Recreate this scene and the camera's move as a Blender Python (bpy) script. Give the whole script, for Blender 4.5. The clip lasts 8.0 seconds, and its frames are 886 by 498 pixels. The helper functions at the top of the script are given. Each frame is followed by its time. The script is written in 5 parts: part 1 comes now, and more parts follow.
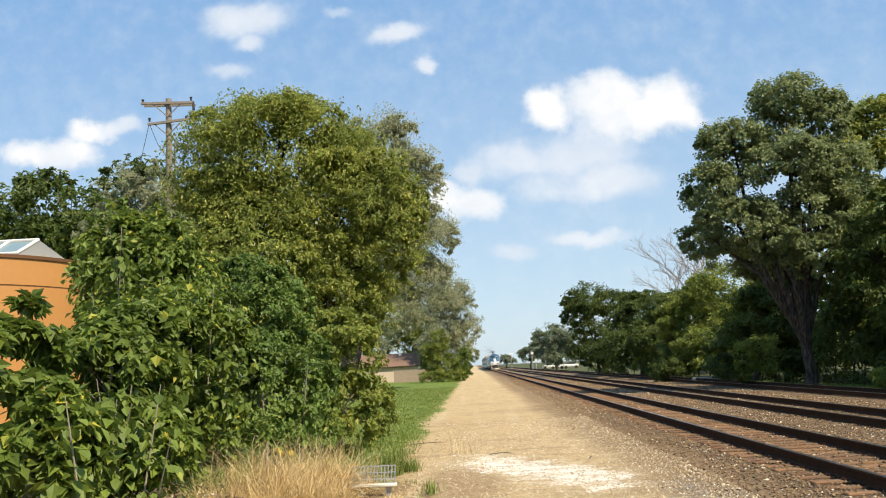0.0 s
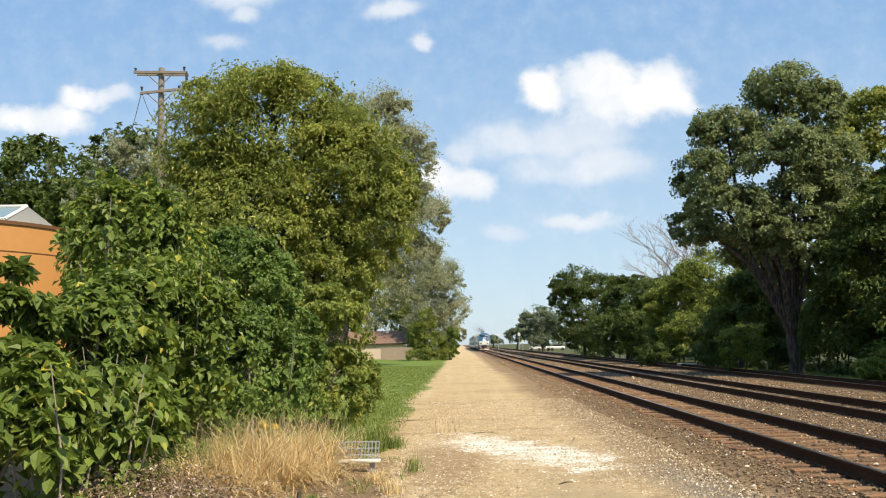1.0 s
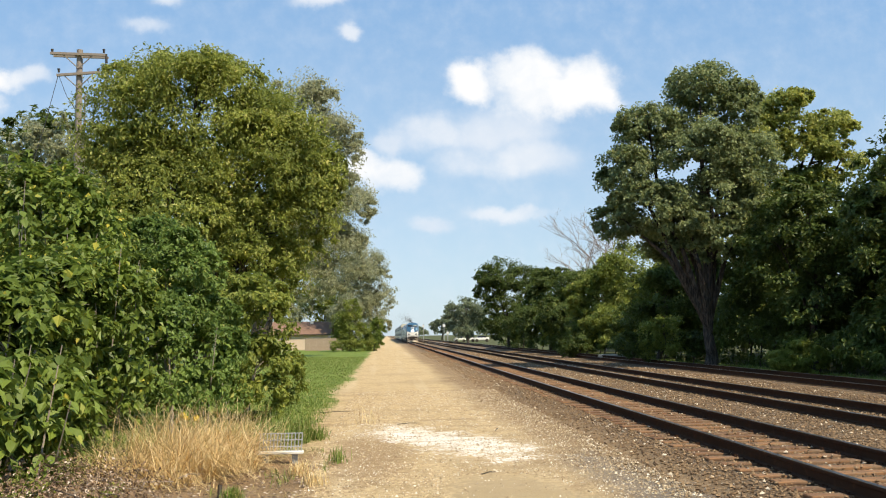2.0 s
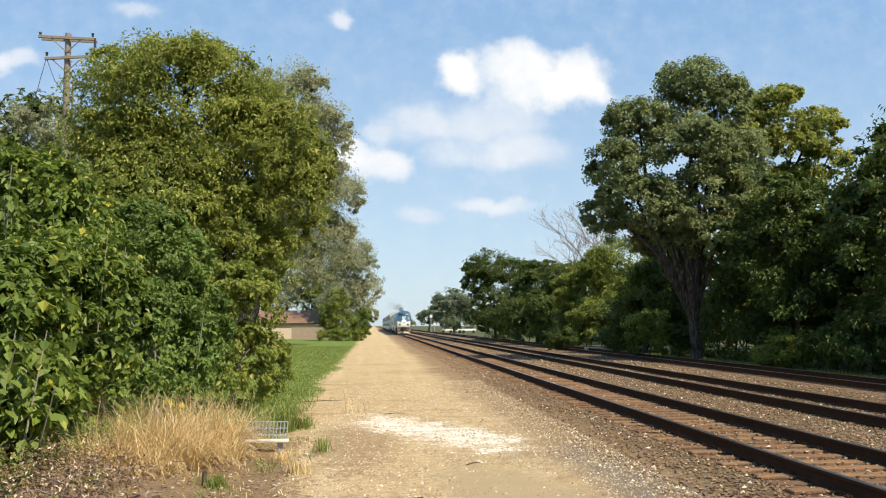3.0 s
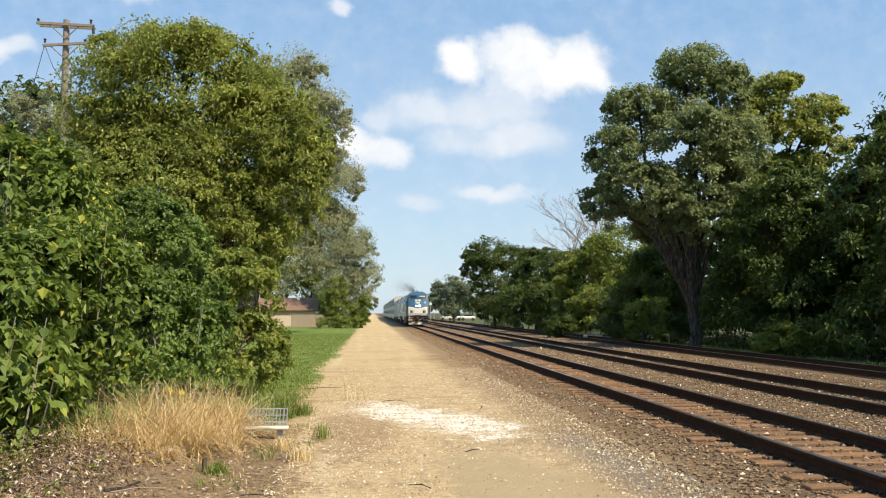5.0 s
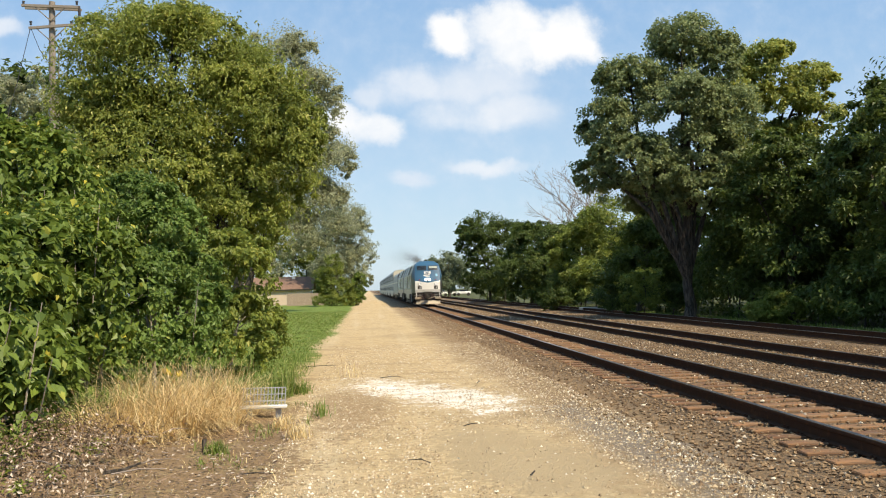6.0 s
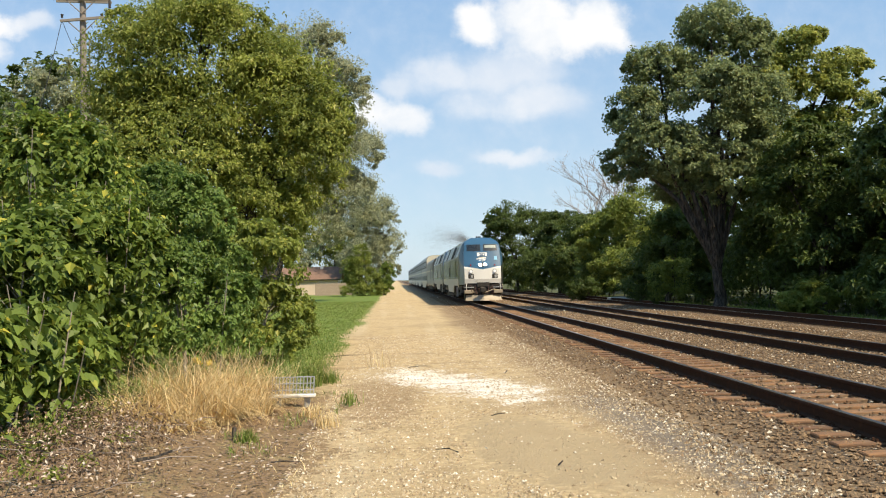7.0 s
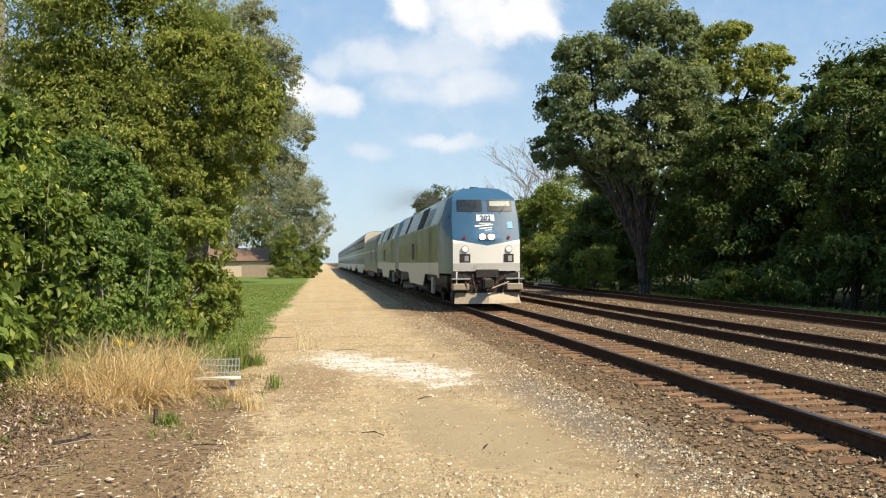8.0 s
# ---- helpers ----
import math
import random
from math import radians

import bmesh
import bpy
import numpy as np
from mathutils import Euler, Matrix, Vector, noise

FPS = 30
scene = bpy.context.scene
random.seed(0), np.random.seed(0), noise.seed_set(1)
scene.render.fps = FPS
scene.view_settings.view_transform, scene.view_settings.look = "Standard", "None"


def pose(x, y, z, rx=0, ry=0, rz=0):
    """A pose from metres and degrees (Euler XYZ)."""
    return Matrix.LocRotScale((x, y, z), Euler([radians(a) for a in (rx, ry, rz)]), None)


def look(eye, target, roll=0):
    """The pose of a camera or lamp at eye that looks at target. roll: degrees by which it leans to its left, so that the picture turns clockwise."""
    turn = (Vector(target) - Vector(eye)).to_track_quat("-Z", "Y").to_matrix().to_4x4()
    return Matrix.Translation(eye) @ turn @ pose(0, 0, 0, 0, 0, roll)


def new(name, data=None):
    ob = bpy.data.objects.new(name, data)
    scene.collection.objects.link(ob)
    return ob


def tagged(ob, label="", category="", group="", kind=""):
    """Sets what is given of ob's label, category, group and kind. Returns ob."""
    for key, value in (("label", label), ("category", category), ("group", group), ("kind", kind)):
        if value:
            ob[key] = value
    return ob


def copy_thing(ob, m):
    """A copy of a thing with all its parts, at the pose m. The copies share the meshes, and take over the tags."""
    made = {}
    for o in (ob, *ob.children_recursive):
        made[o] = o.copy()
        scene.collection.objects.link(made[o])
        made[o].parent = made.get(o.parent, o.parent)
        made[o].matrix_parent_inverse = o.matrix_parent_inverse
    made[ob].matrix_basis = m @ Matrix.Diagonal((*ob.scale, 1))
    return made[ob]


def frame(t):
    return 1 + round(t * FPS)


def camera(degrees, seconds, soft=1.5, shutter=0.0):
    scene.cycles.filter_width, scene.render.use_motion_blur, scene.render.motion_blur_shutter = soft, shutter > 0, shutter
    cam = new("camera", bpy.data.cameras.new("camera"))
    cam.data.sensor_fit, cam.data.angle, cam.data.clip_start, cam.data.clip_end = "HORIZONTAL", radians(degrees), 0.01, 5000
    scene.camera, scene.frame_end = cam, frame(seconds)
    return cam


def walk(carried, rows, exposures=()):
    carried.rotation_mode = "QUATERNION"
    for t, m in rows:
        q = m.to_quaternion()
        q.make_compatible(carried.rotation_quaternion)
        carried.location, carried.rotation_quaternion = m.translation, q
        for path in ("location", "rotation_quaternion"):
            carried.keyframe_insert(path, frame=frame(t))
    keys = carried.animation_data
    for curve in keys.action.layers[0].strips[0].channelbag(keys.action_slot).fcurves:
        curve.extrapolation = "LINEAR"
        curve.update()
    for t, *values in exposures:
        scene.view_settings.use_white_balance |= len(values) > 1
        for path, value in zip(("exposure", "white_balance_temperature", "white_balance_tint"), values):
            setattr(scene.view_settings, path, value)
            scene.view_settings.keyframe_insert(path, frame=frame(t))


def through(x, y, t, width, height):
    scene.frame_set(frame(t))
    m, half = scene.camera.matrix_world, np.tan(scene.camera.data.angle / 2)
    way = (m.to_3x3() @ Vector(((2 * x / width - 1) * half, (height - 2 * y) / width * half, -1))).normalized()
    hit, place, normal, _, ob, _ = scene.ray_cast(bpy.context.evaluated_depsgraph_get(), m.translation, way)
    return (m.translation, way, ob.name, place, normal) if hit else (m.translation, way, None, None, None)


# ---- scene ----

# camera: a phone held by someone who stands beside the tracks
EYE = (0.0, 0.0, 1.81)
cam = camera(52.0, 8.0, 1.1)
AIM = (
    (0.0, 1.612, 7.367, -2.771), (0.3, 1.407, 8.625, -1.216), (0.5, 1.187, 6.909, -0.746),
    (0.8, -0.556, 5.956, -0.779), (1.0, 1.029, 6.019, -1.092), (1.2, 1.814, 5.678, -0.536),
    (1.5, -0.863, 5.059, 0.070), (1.7, -2.710, 5.108, -0.227), (2.8, -4.309, 6.205, -1.292),
    (3.0, -4.387, 4.803, -0.099), (3.2, -5.125, 4.963, -0.365), (3.5, -1.836, 5.618, -1.000),
    (3.8, -2.349, 5.880, -1.191), (4.0, -3.433, 5.475, -0.973), (4.2, -4.892, 5.262, -1.435),
    (4.5, -6.347, 5.142, -1.475), (4.8, -5.724, 5.030, -0.534), (5.0, -4.422, 4.013, -0.072),
    (5.2, -4.528, 2.656, -0.257), (6.3, -4.731, 2.360, -1.495), (6.5, -4.784, 2.006, -1.221),
    (6.8, -4.134, 1.509, -1.754), (7.0, -3.014, 1.881, -1.373), (7.2, -3.682, 1.706, -0.626),
    (7.5, -3.573, 1.090, -0.420), (7.7, -5.471, 1.036, -0.254), (8.0, -7.454, 0.803, -0.433),
)


def aim(yaw, pitch, roll):
    a, b = radians(yaw), radians(pitch)
    way = Vector((-math.sin(a) * math.cos(b), math.cos(a) * math.cos(b), math.sin(b)))
    return look(EYE, Vector(EYE) + way, roll)


walk(cam, [(t, aim(yaw, pitch, roll)) for t, yaw, pitch, roll in AIM])

# ---------------------------------------------------------------- light
TO_SUN = Vector((0.52, -0.52, 0.92)).normalized()
sun = new("sun", bpy.data.lights.new("sun", "SUN"))
sun.data.energy, sun.data.angle, sun.data.color = 4.8, radians(0.53), (1.0, 0.86, 0.64)
sun.matrix_world = look((0, 0, 60), Vector((0, 0, 60)) - TO_SUN)
scene.view_settings.exposure = 0.45


class Nodes:
    """A short hand for node trees."""

    def __init__(self, tree):
        self.tree = tree
        tree.nodes.clear()

    def add(self, kind, inputs=(), **settings):
        n = self.tree.nodes.new(kind)
        for key, value in settings.items():
            setattr(n, key, value)
        for key, value in dict(inputs).items():
            self.put(n.inputs[key], value)
        return n

    def put(self, socket, value):
        if isinstance(value, bpy.types.NodeSocket):
            self.tree.links.new(value, socket)
        elif isinstance(value, bpy.types.Node):
            self.tree.links.new(value.outputs[0], socket)
        else:
            socket.default_value = value

    def math(self, op, a, b=0.0, c=0.0):
        return self.add("ShaderNodeMath", {0: a, 1: b, 2: c}, operation=op).outputs[0]

    def ramp(self, value, low, high):
        return self.add("ShaderNodeMapRange", {0: value, 1: low, 2: high, 3: 0.0, 4: 1.0}, interpolation_type="SMOOTHSTEP").outputs[0]

    def noise(self, scale, detail=4.0, rough=0.55, vector=None, dims="3D"):
        n = self.add("ShaderNodeTexNoise", {"Scale": scale, "Detail": detail, "Roughness": rough}, noise_dimensions=dims)
        if vector is not None:
            self.put(n.inputs["Vector"], vector)
        return n.outputs["Fac"]

    def mix(self, fac, a, b):
        n = self.add("ShaderNodeMix", data_type="RGBA")
        self.put(n.inputs[0], fac)
        for slot, v in ((6, a), (7, b)):
            self.put(n.inputs[slot], (*v, 1.0) if isinstance(v, tuple) and len(v) == 3 else v)
        return n.outputs[2]

    def bump(self, height, strength=0.5, distance=0.02):
        return self.add("ShaderNodeBump", {"Strength": strength, "Distance": distance, "Height": height}).outputs[0]


# directions (x over y, z over y), half widths and weight of the clouds
CLOUDS = (
    (0.164, 0.295, 0.05, 0.035, 1.0),
    (0.225, 0.288, 0.047, 0.04, 1.0),
    (0.103, 0.286, 0.04, 0.03, 1.0),
    (0.192, 0.269, 0.088, 0.032, 1.0),
    (0.247, 0.269, 0.03, 0.028, 1.0),
    (0.127, 0.229, 0.07, 0.031, 0.75),
    (0.057, 0.229, 0.044, 0.024, 0.7),
    (0.009, 0.217, 0.028, 0.016, 0.7),
    (0.158, 0.193, 0.064, 0.027, 0.75),
    (0.088, 0.194, 0.044, 0.026, 0.5),
    (0.006, 0.177, 0.044, 0.023, 0.95),
    (-0.026, 0.185, 0.031, 0.018, 0.95),
    (0.134, 0.129, 0.051, 0.01, 0.7),
    (0.052, 0.119, 0.028, 0.01, 0.65),
    (-0.265, 0.348, 0.035, 0.013, 0.5),
    (-0.237, 0.382, 0.025, 0.014, 0.7),
    (-0.068, 0.382, 0.035, 0.017, 0.8),
    (-0.038, 0.332, 0.017, 0.012, 0.75),
    (-0.42, 0.289, 0.043, 0.019, 0.95),
    (-0.456, 0.266, 0.056, 0.026, 0.95),
    (-0.383, 0.295, 0.031, 0.014, 0.7),
    (-0.493, 0.27, 0.056, 0.019, 0.9),
    (-0.24, 0.412, 0.059, 0.026, 0.85),
    (-0.269, 0.424, 0.033, 0.017, 0.6),
    (-0.135, 0.414, 0.02, 0.008, 0.5),
)


def make_world():
    world = bpy.data.worlds.new("sky")
    world.use_nodes = True
    scene.world = world
    k = Nodes(world.node_tree)
    sky = k.add("ShaderNodeTexSky", sky_type="NISHITA", sun_disc=False, sun_elevation=math.asin(TO_SUN.z),
                sun_rotation=math.atan2(TO_SUN.x, TO_SUN.y), altitude=200.0, air_density=1.0, dust_density=0.6, ozone_density=1.6)
    way = k.add("ShaderNodeTexCoord").outputs["Generated"]
    xyz = k.add("ShaderNodeSeparateXYZ", {0: way})
    ahead = k.math("MAXIMUM", xyz.outputs[1], 0.02)
    u, v = k.math("DIVIDE", xyz.outputs[0], ahead), k.math("DIVIDE", xyz.outputs[2], ahead)
    plane = k.add("ShaderNodeCombineXYZ", {0: u, 1: v, 2: 0.0}).outputs[0]
    def shifted(at, scale, by):
        wob = k.add("ShaderNodeTexNoise", {"Vector": at, "Scale": scale, "Detail": 6.0, "Roughness": 0.6})
        off = k.add("ShaderNodeVectorMath", {0: wob.outputs["Color"], 1: (0.5, 0.5, 0.5)}, operation="SUBTRACT").outputs[0]
        off = k.add("ShaderNodeVectorMath", {0: off, "Scale": by}, operation="SCALE").outputs[0]
        return k.add("ShaderNodeVectorMath", {0: at, 1: off}, operation="ADD").outputs[0]

    def gathered(at, which, soft):
        total = None
        for cu, cv, ru, rv, weight in which:
            d = k.add("ShaderNodeVectorMath", {0: at, 1: (cu, cv, 0.0)}, operation="SUBTRACT").outputs[0]
            d = k.add("ShaderNodeVectorMath", {0: d, 1: (1 / ru, 1 / rv, 0.0)}, operation="MULTIPLY").outputs[0]
            d = k.add("ShaderNodeVectorMath", {0: d}, operation="LENGTH").outputs["Value"]
            one = k.math("MULTIPLY", k.ramp(d, 1.5, 0.2), weight)
            total = one if total is None else k.math("SMOOTH_MAX", total, one, soft)
        return total

    # towering heads have crisp, knobbly rims; thin veils fade out
    spot = shifted(plane, 11.0, 0.06)
    knobs = k.add("ShaderNodeTexVoronoi", {"Vector": shifted(plane, 30.0, 0.02), "Scale": 42.0}, feature="SMOOTH_F1").outputs["Distance"]
    fine = k.noise(34.0, 7.0, 0.62, plane)
    heads = gathered(spot, [c for c in CLOUDS if c[4] >= 0.9], 0.18)
    heads = k.math("ADD", heads, k.math("MULTIPLY_ADD", k.math("SUBTRACT", fine, 0.5), 0.5, k.math("MULTIPLY", k.math("SUBTRACT", 0.35, knobs), 0.35)))
    heads = k.ramp(heads, 0.24, 0.95)
    veils = gathered(shifted(plane, 7.0, 0.07), [c for c in CLOUDS if c[4] < 0.9], 0.3)
    veils = k.ramp(k.math("MULTIPLY_ADD", k.math("SUBTRACT", fine, 0.5), 0.5, veils), 0.04, 0.8)
    # grey undersides, and haze towards the horizon
    shade = k.noise(9.0, 5.0, 0.55, spot)
    white = k.mix(k.ramp(shade, 0.42, 0.70), (7.6, 7.55, 7.5), (5.9, 6.4, 7.0))
    colour = k.mix(k.ramp(v, 0.5, -0.02), (1.85, 3.7, 6.35), (4.3, 5.6, 6.7))
    colour = k.mix(0.7, sky.outputs[0], colour)
    colour = k.mix(k.math("MULTIPLY", veils, 0.86), colour, k.mix(k.ramp(shade, 0.35, 0.65), (6.7, 6.9, 7.2), (5.4, 6.0, 6.8)))
    colour = k.mix(heads, colour, white)
    back = k.add("ShaderNodeBackground", {"Color": colour, "Strength": 0.1})
    k.add("ShaderNodeOutputWorld", {"Surface": back})


make_world()

# ---------------------------------------------------------------- materials
def material(name):
    m = bpy.data.materials.new(name)
    m.use_nodes = True
    return m, Nodes(m.node_tree)


def surface(k, bsdf):
    k.add("ShaderNodeOutputMaterial", {"Surface": bsdf})


def plain(name, colour, rough=0.6, metal=0.0, spread=0.25, scale=6.0, relief=0.15, dirt=None, gloss=0.5):
    """Paint, metal, wood and the like: a colour with stains at two scales and a fine relief."""
    m, k = material(name)
    at = k.add("ShaderNodeTexCoord").outputs["Object"]
    a, b = k.noise(scale, 5.0, 0.6, at), k.noise(scale * 7.3, 3.0, 0.6, at)
    dark = tuple(c * (1 - spread) for c in colour)
    light = tuple(min(1.0, c * (1 + spread * 0.6)) for c in colour)
    c = k.mix(k.math("MULTIPLY_ADD", b, 0.4, k.math("MULTIPLY", a, 0.6)), dark, light)
    if dirt:
        c = k.mix(k.math("MULTIPLY", k.ramp(a, 0.5, 0.72), 0.7), c, dirt)
    r = k.math("MULTIPLY_ADD", a, 0.25, rough - 0.12)
    surface(k, k.add("ShaderNodeBsdfPrincipled", {"Base Color": c, "Roughness": r, "Metallic": metal, "Specular IOR Level": gloss, "Normal": k.bump(b, relief, 0.01)}))
    return m


def foliage(name, deep, fresh, turned, share=0.12, through=0.35):
    """Leaves: each leaf has a tint of its own, clumps differ, and light shines through."""
    m, k = material(name)
    own = k.add("ShaderNodeNewGeometry").outputs["Random Per Island"]
    at = k.add("ShaderNodeTexCoord").outputs["Object"]
    clump = k.noise(0.75, 3.0, 0.6, at)
    c = k.mix(k.math("MULTIPLY_ADD", own, 0.4, k.math("MULTIPLY_ADD", clump, 1.7, -0.55)), deep, fresh)
    c = k.mix(k.math("MULTIPLY", k.ramp(own, 1.0 - share, 1.0), k.ramp(clump, 0.35, 0.6)), c, turned)
    face = k.add("ShaderNodeBsdfPrincipled", {"Base Color": c, "Roughness": 0.5, "Specular IOR Level": 0.35})
    back = k.add("ShaderNodeBsdfTranslucent", {"Color": k.mix(0.45, c, fresh)})
    surface(k, k.add("ShaderNodeMixShader", {0: through, 1: face, 2: back}))
    return m


def blades(name, low, high, tip):
    m, k = material(name)
    own = k.add("ShaderNodeNewGeometry").outputs["Random Per Island"]
    c = k.mix(own, low, high)
    c = k.mix(k.ramp(own, 0.75, 1.0), c, tip)
    face = k.add("ShaderNodeBsdfPrincipled", {"Base Color": c, "Roughness": 0.6})
    back = k.add("ShaderNodeBsdfTranslucent", {"Color": c})
    surface(k, k.add("ShaderNodeMixShader", {0: 0.3, 1: face, 2: back}))
    return m


def stones(name, a, b, pale, share):
    m, k = material(name)
    own = k.add("ShaderNodeNewGeometry").outputs["Random Per Island"]
    at = k.add("ShaderNodeTexCoord").outputs["Object"]
    grain = k.noise(60.0, 4.0, 0.6, at)
    c = k.mix(own, a, b)
    c = k.mix(k.ramp(k.math("FRACT", k.math("MULTIPLY", own, 7.31)), 1.0 - share, 1.0 - share * 0.6), c, pale)
    c = k.mix(k.math("MULTIPLY", grain, 0.35), c, (0.05, 0.04, 0.03))
    surface(k, k.add("ShaderNodeBsdfPrincipled", {"Base Color": c, "Roughness": 0.85, "Normal": k.bump(grain, 0.4, 0.01)}))
    return m


def ground_material():
    """Trodden gravel lane, ballast, verge and soil, each with its own grain; ragged borders."""
    m, k = material("ground")
    at = k.add("ShaderNodeNewGeometry").outputs["Position"]
    xyz = k.add("ShaderNodeSeparateXYZ", {0: at})
    x, y = xyz.outputs[0], xyz.outputs[1]
    broad, mid, fine, grit = k.noise(0.22, 4, .55, at), k.noise(1.6, 5, .6, at), k.noise(11.0, 5, .65, at), k.noise(48.0, 4, .7, at)
    wx = k.math("ADD", x, k.math("MULTIPLY_ADD", broad, 1.4, k.math("MULTIPLY_ADD", mid, 1.3, k.math("MULTIPLY_ADD", fine, 1.1, -1.9))))
    # gravel lane
    lane = k.mix(k.ramp(fine, 0.3, 0.7), (0.40, 0.29, 0.15), (0.60, 0.46, 0.265))
    lane = k.mix(k.math("MULTIPLY", k.ramp(mid, 0.5, 0.7), 0.6), lane, (0.33, 0.235, 0.125))
    lane = k.mix(k.math("MULTIPLY", k.ramp(broad, 0.5, 0.66), 0.45), lane, (0.36, 0.27, 0.155))
    lane = k.mix(k.math("MULTIPLY", k.ramp(grit, 0.58, 0.75), 0.55), lane, (0.62, 0.54, 0.38))
    lane = k.mix(k.math("MULTIPLY", k.ramp(grit, 0.42, 0.28), 0.5), lane, (0.19, 0.14, 0.08))
    # worn wheel tracks run along the lane
    rut = k.noise(1.0, 3, .5, k.add("ShaderNodeVectorMath", {0: at, 1: (1.7, 0.05, 0.0)}, operation="MULTIPLY").outputs[0])
    lane = k.mix(k.math("MULTIPLY", k.ramp(rut, 0.5, 0.7), 0.35), lane, (0.60, 0.50, 0.33))
    # ballast and the stony shoulder
    cell = k.add("ShaderNodeTexVoronoi", {"Vector": at, "Scale": 24.0}, feature="F1")
    tone = k.add("ShaderNodeSeparateColor", {0: cell.outputs["Color"]}).outputs[0]
    stone = k.mix(tone, (0.125, 0.077, 0.038), (0.31, 0.205, 0.108))
    stone = k.mix(k.ramp(tone, 0.93, 0.97), stone, (0.55, 0.48, 0.37))
    stone = k.mix(k.ramp(mid, 0.45, 0.75), stone, k.mix(fine, (0.15, 0.10, 0.055), (0.30, 0.21, 0.12)))
    stone = k.mix(k.ramp(cell.outputs["Distance"], 0.4, 0.65), stone, (0.085, 0.06, 0.038))
    # verge
    grass = k.mix(k.ramp(mid, 0.35, 0.7), (0.10, 0.15, 0.022), (0.19, 0.25, 0.045))
    grass = k.mix(k.math("MULTIPLY", k.ramp(fine, 0.5, 0.75), 0.5), grass, (0.035, 0.07, 0.012))
    soil = k.mix(fine, (0.15, 0.095, 0.048), (0.36, 0.245, 0.13))
    soil = k.mix(k.math("MULTIPLY", k.ramp(grit, 0.6, 0.75), 0.6), soil, (0.45, 0.36, 0.24))
    soil = k.mix(k.math("MULTIPLY", k.ramp(mid, 0.5, 0.68), 0.55), soil, (0.33, 0.27, 0.13))
    # pale spilt patch across the lane
    px = k.math("DIVIDE", k.math("SUBTRACT", x, 0.95), 1.75)
    py = k.math("DIVIDE", k.math("SUBTRACT", k.math("MULTIPLY_ADD", x, 1.3, y), 17.2), 2.3)
    patch = k.math("ADD", k.math("MULTIPLY", px, px), k.math("MULTIPLY", py, py))
    patch = k.ramp(k.math("MULTIPLY_ADD", k.math("SUBTRACT", fine, 0.5), 3.2, k.math("MULTIPLY_ADD", k.math("SUBTRACT", mid, 0.5), 2.2, patch)), 0.75, 0.25)
    # smooth dried mud, darker at its far rim
    mx = k.math("DIVIDE", k.math("SUBTRACT", k.math("MULTIPLY_ADD", y, 0.12, x), 2.75), 0.85)
    my = k.math("DIVIDE", k.math("SUBTRACT", y, 9.6), 2.5)
    mud = k.math("ADD", k.math("MULTIPLY", mx, mx), k.math("MULTIPLY", my, my))
    mud = k.ramp(k.math("MULTIPLY_ADD", k.math("SUBTRACT", mid, 0.5), 2.2, k.math("MULTIPLY_ADD", k.math("SUBTRACT", fine, 0.5), 1.4, mud)), 1.1, 0.4)
    lane = k.mix(mud, lane, k.mix(mid, (0.38, 0.285, 0.16), (0.47, 0.365, 0.215)))
    # brown damp soil beside the weed
    dirt = k.math("ADD", k.math("POWER", k.math("DIVIDE", k.math("ADD", x, 0.25), 0.75), 2.0), k.math("POWER", k.math("DIVIDE", k.math("SUBTRACT", y, 14.2), 3.2), 2.0))
    dirt = k.ramp(k.math("MULTIPLY_ADD", k.math("SUBTRACT", mid, 0.5), 2.6, k.math("MULTIPLY_ADD", k.math("SUBTRACT", fine, 0.5), 2.0, dirt)), 1.1, 0.3)
    lane = k.mix(k.math("MULTIPLY", dirt, 0.7), lane, k.mix(fine, (0.20, 0.125, 0.065), (0.33, 0.225, 0.125)))
    # dark bands across the lane, painted in for the shadows that fall there
    shade_bands = k.noise(1.0, 4, .6, k.add("ShaderNodeVectorMath", {0: at, 1: (0.35, 1.1, 0.0)}, operation="MULTIPLY").outputs[0])
    shade_bands = k.math("MULTIPLY", k.ramp(shade_bands, 0.56, 0.66), k.math("MULTIPLY", k.ramp(y, 16.5, 19.0), k.ramp(y, 40.0, 28.0)))
    lane = k.mix(k.math("MULTIPLY", shade_bands, 0.5), lane, (0.22, 0.15, 0.08))
    lane = k.mix(k.math("MULTIPLY", patch, 0.95), lane, k.mix(k.ramp(mid, 0.4, 0.65), (0.84, 0.81, 0.74), (0.70, 0.64, 0.54)))
    shoulder = k.mix(k.ramp(fine, 0.35, 0.65), (0.15, 0.098, 0.05), (0.35, 0.245, 0.135))
    shoulder = k.mix(k.math("MULTIPLY", k.ramp(grit, 0.55, 0.75), 0.7), shoulder, (0.60, 0.50, 0.35))
    # bluish grey grit where the lane meets the shoulder
    grey = k.math("ADD", k.math("POWER", k.math("DIVIDE", k.math("SUBTRACT", k.math("MULTIPLY_ADD", y, 0.05, x), 3.55), 0.7), 2.0), k.math("POWER", k.math("DIVIDE", k.math("SUBTRACT", y, 10.5), 4.5), 2.0))
    grey = k.ramp(k.math("MULTIPLY_ADD", k.math("SUBTRACT", mid, 0.5), 3.0, grey), 1.0, 0.2)
    shoulder = k.mix(k.math("MULTIPLY", grey, 0.75), shoulder, k.mix(k.ramp(grit, 0.35, 0.7), (0.10, 0.088, 0.074), (0.29, 0.255, 0.215)))
    c = k.mix(k.ramp(wx, 1.9, 2.9), lane, shoulder)
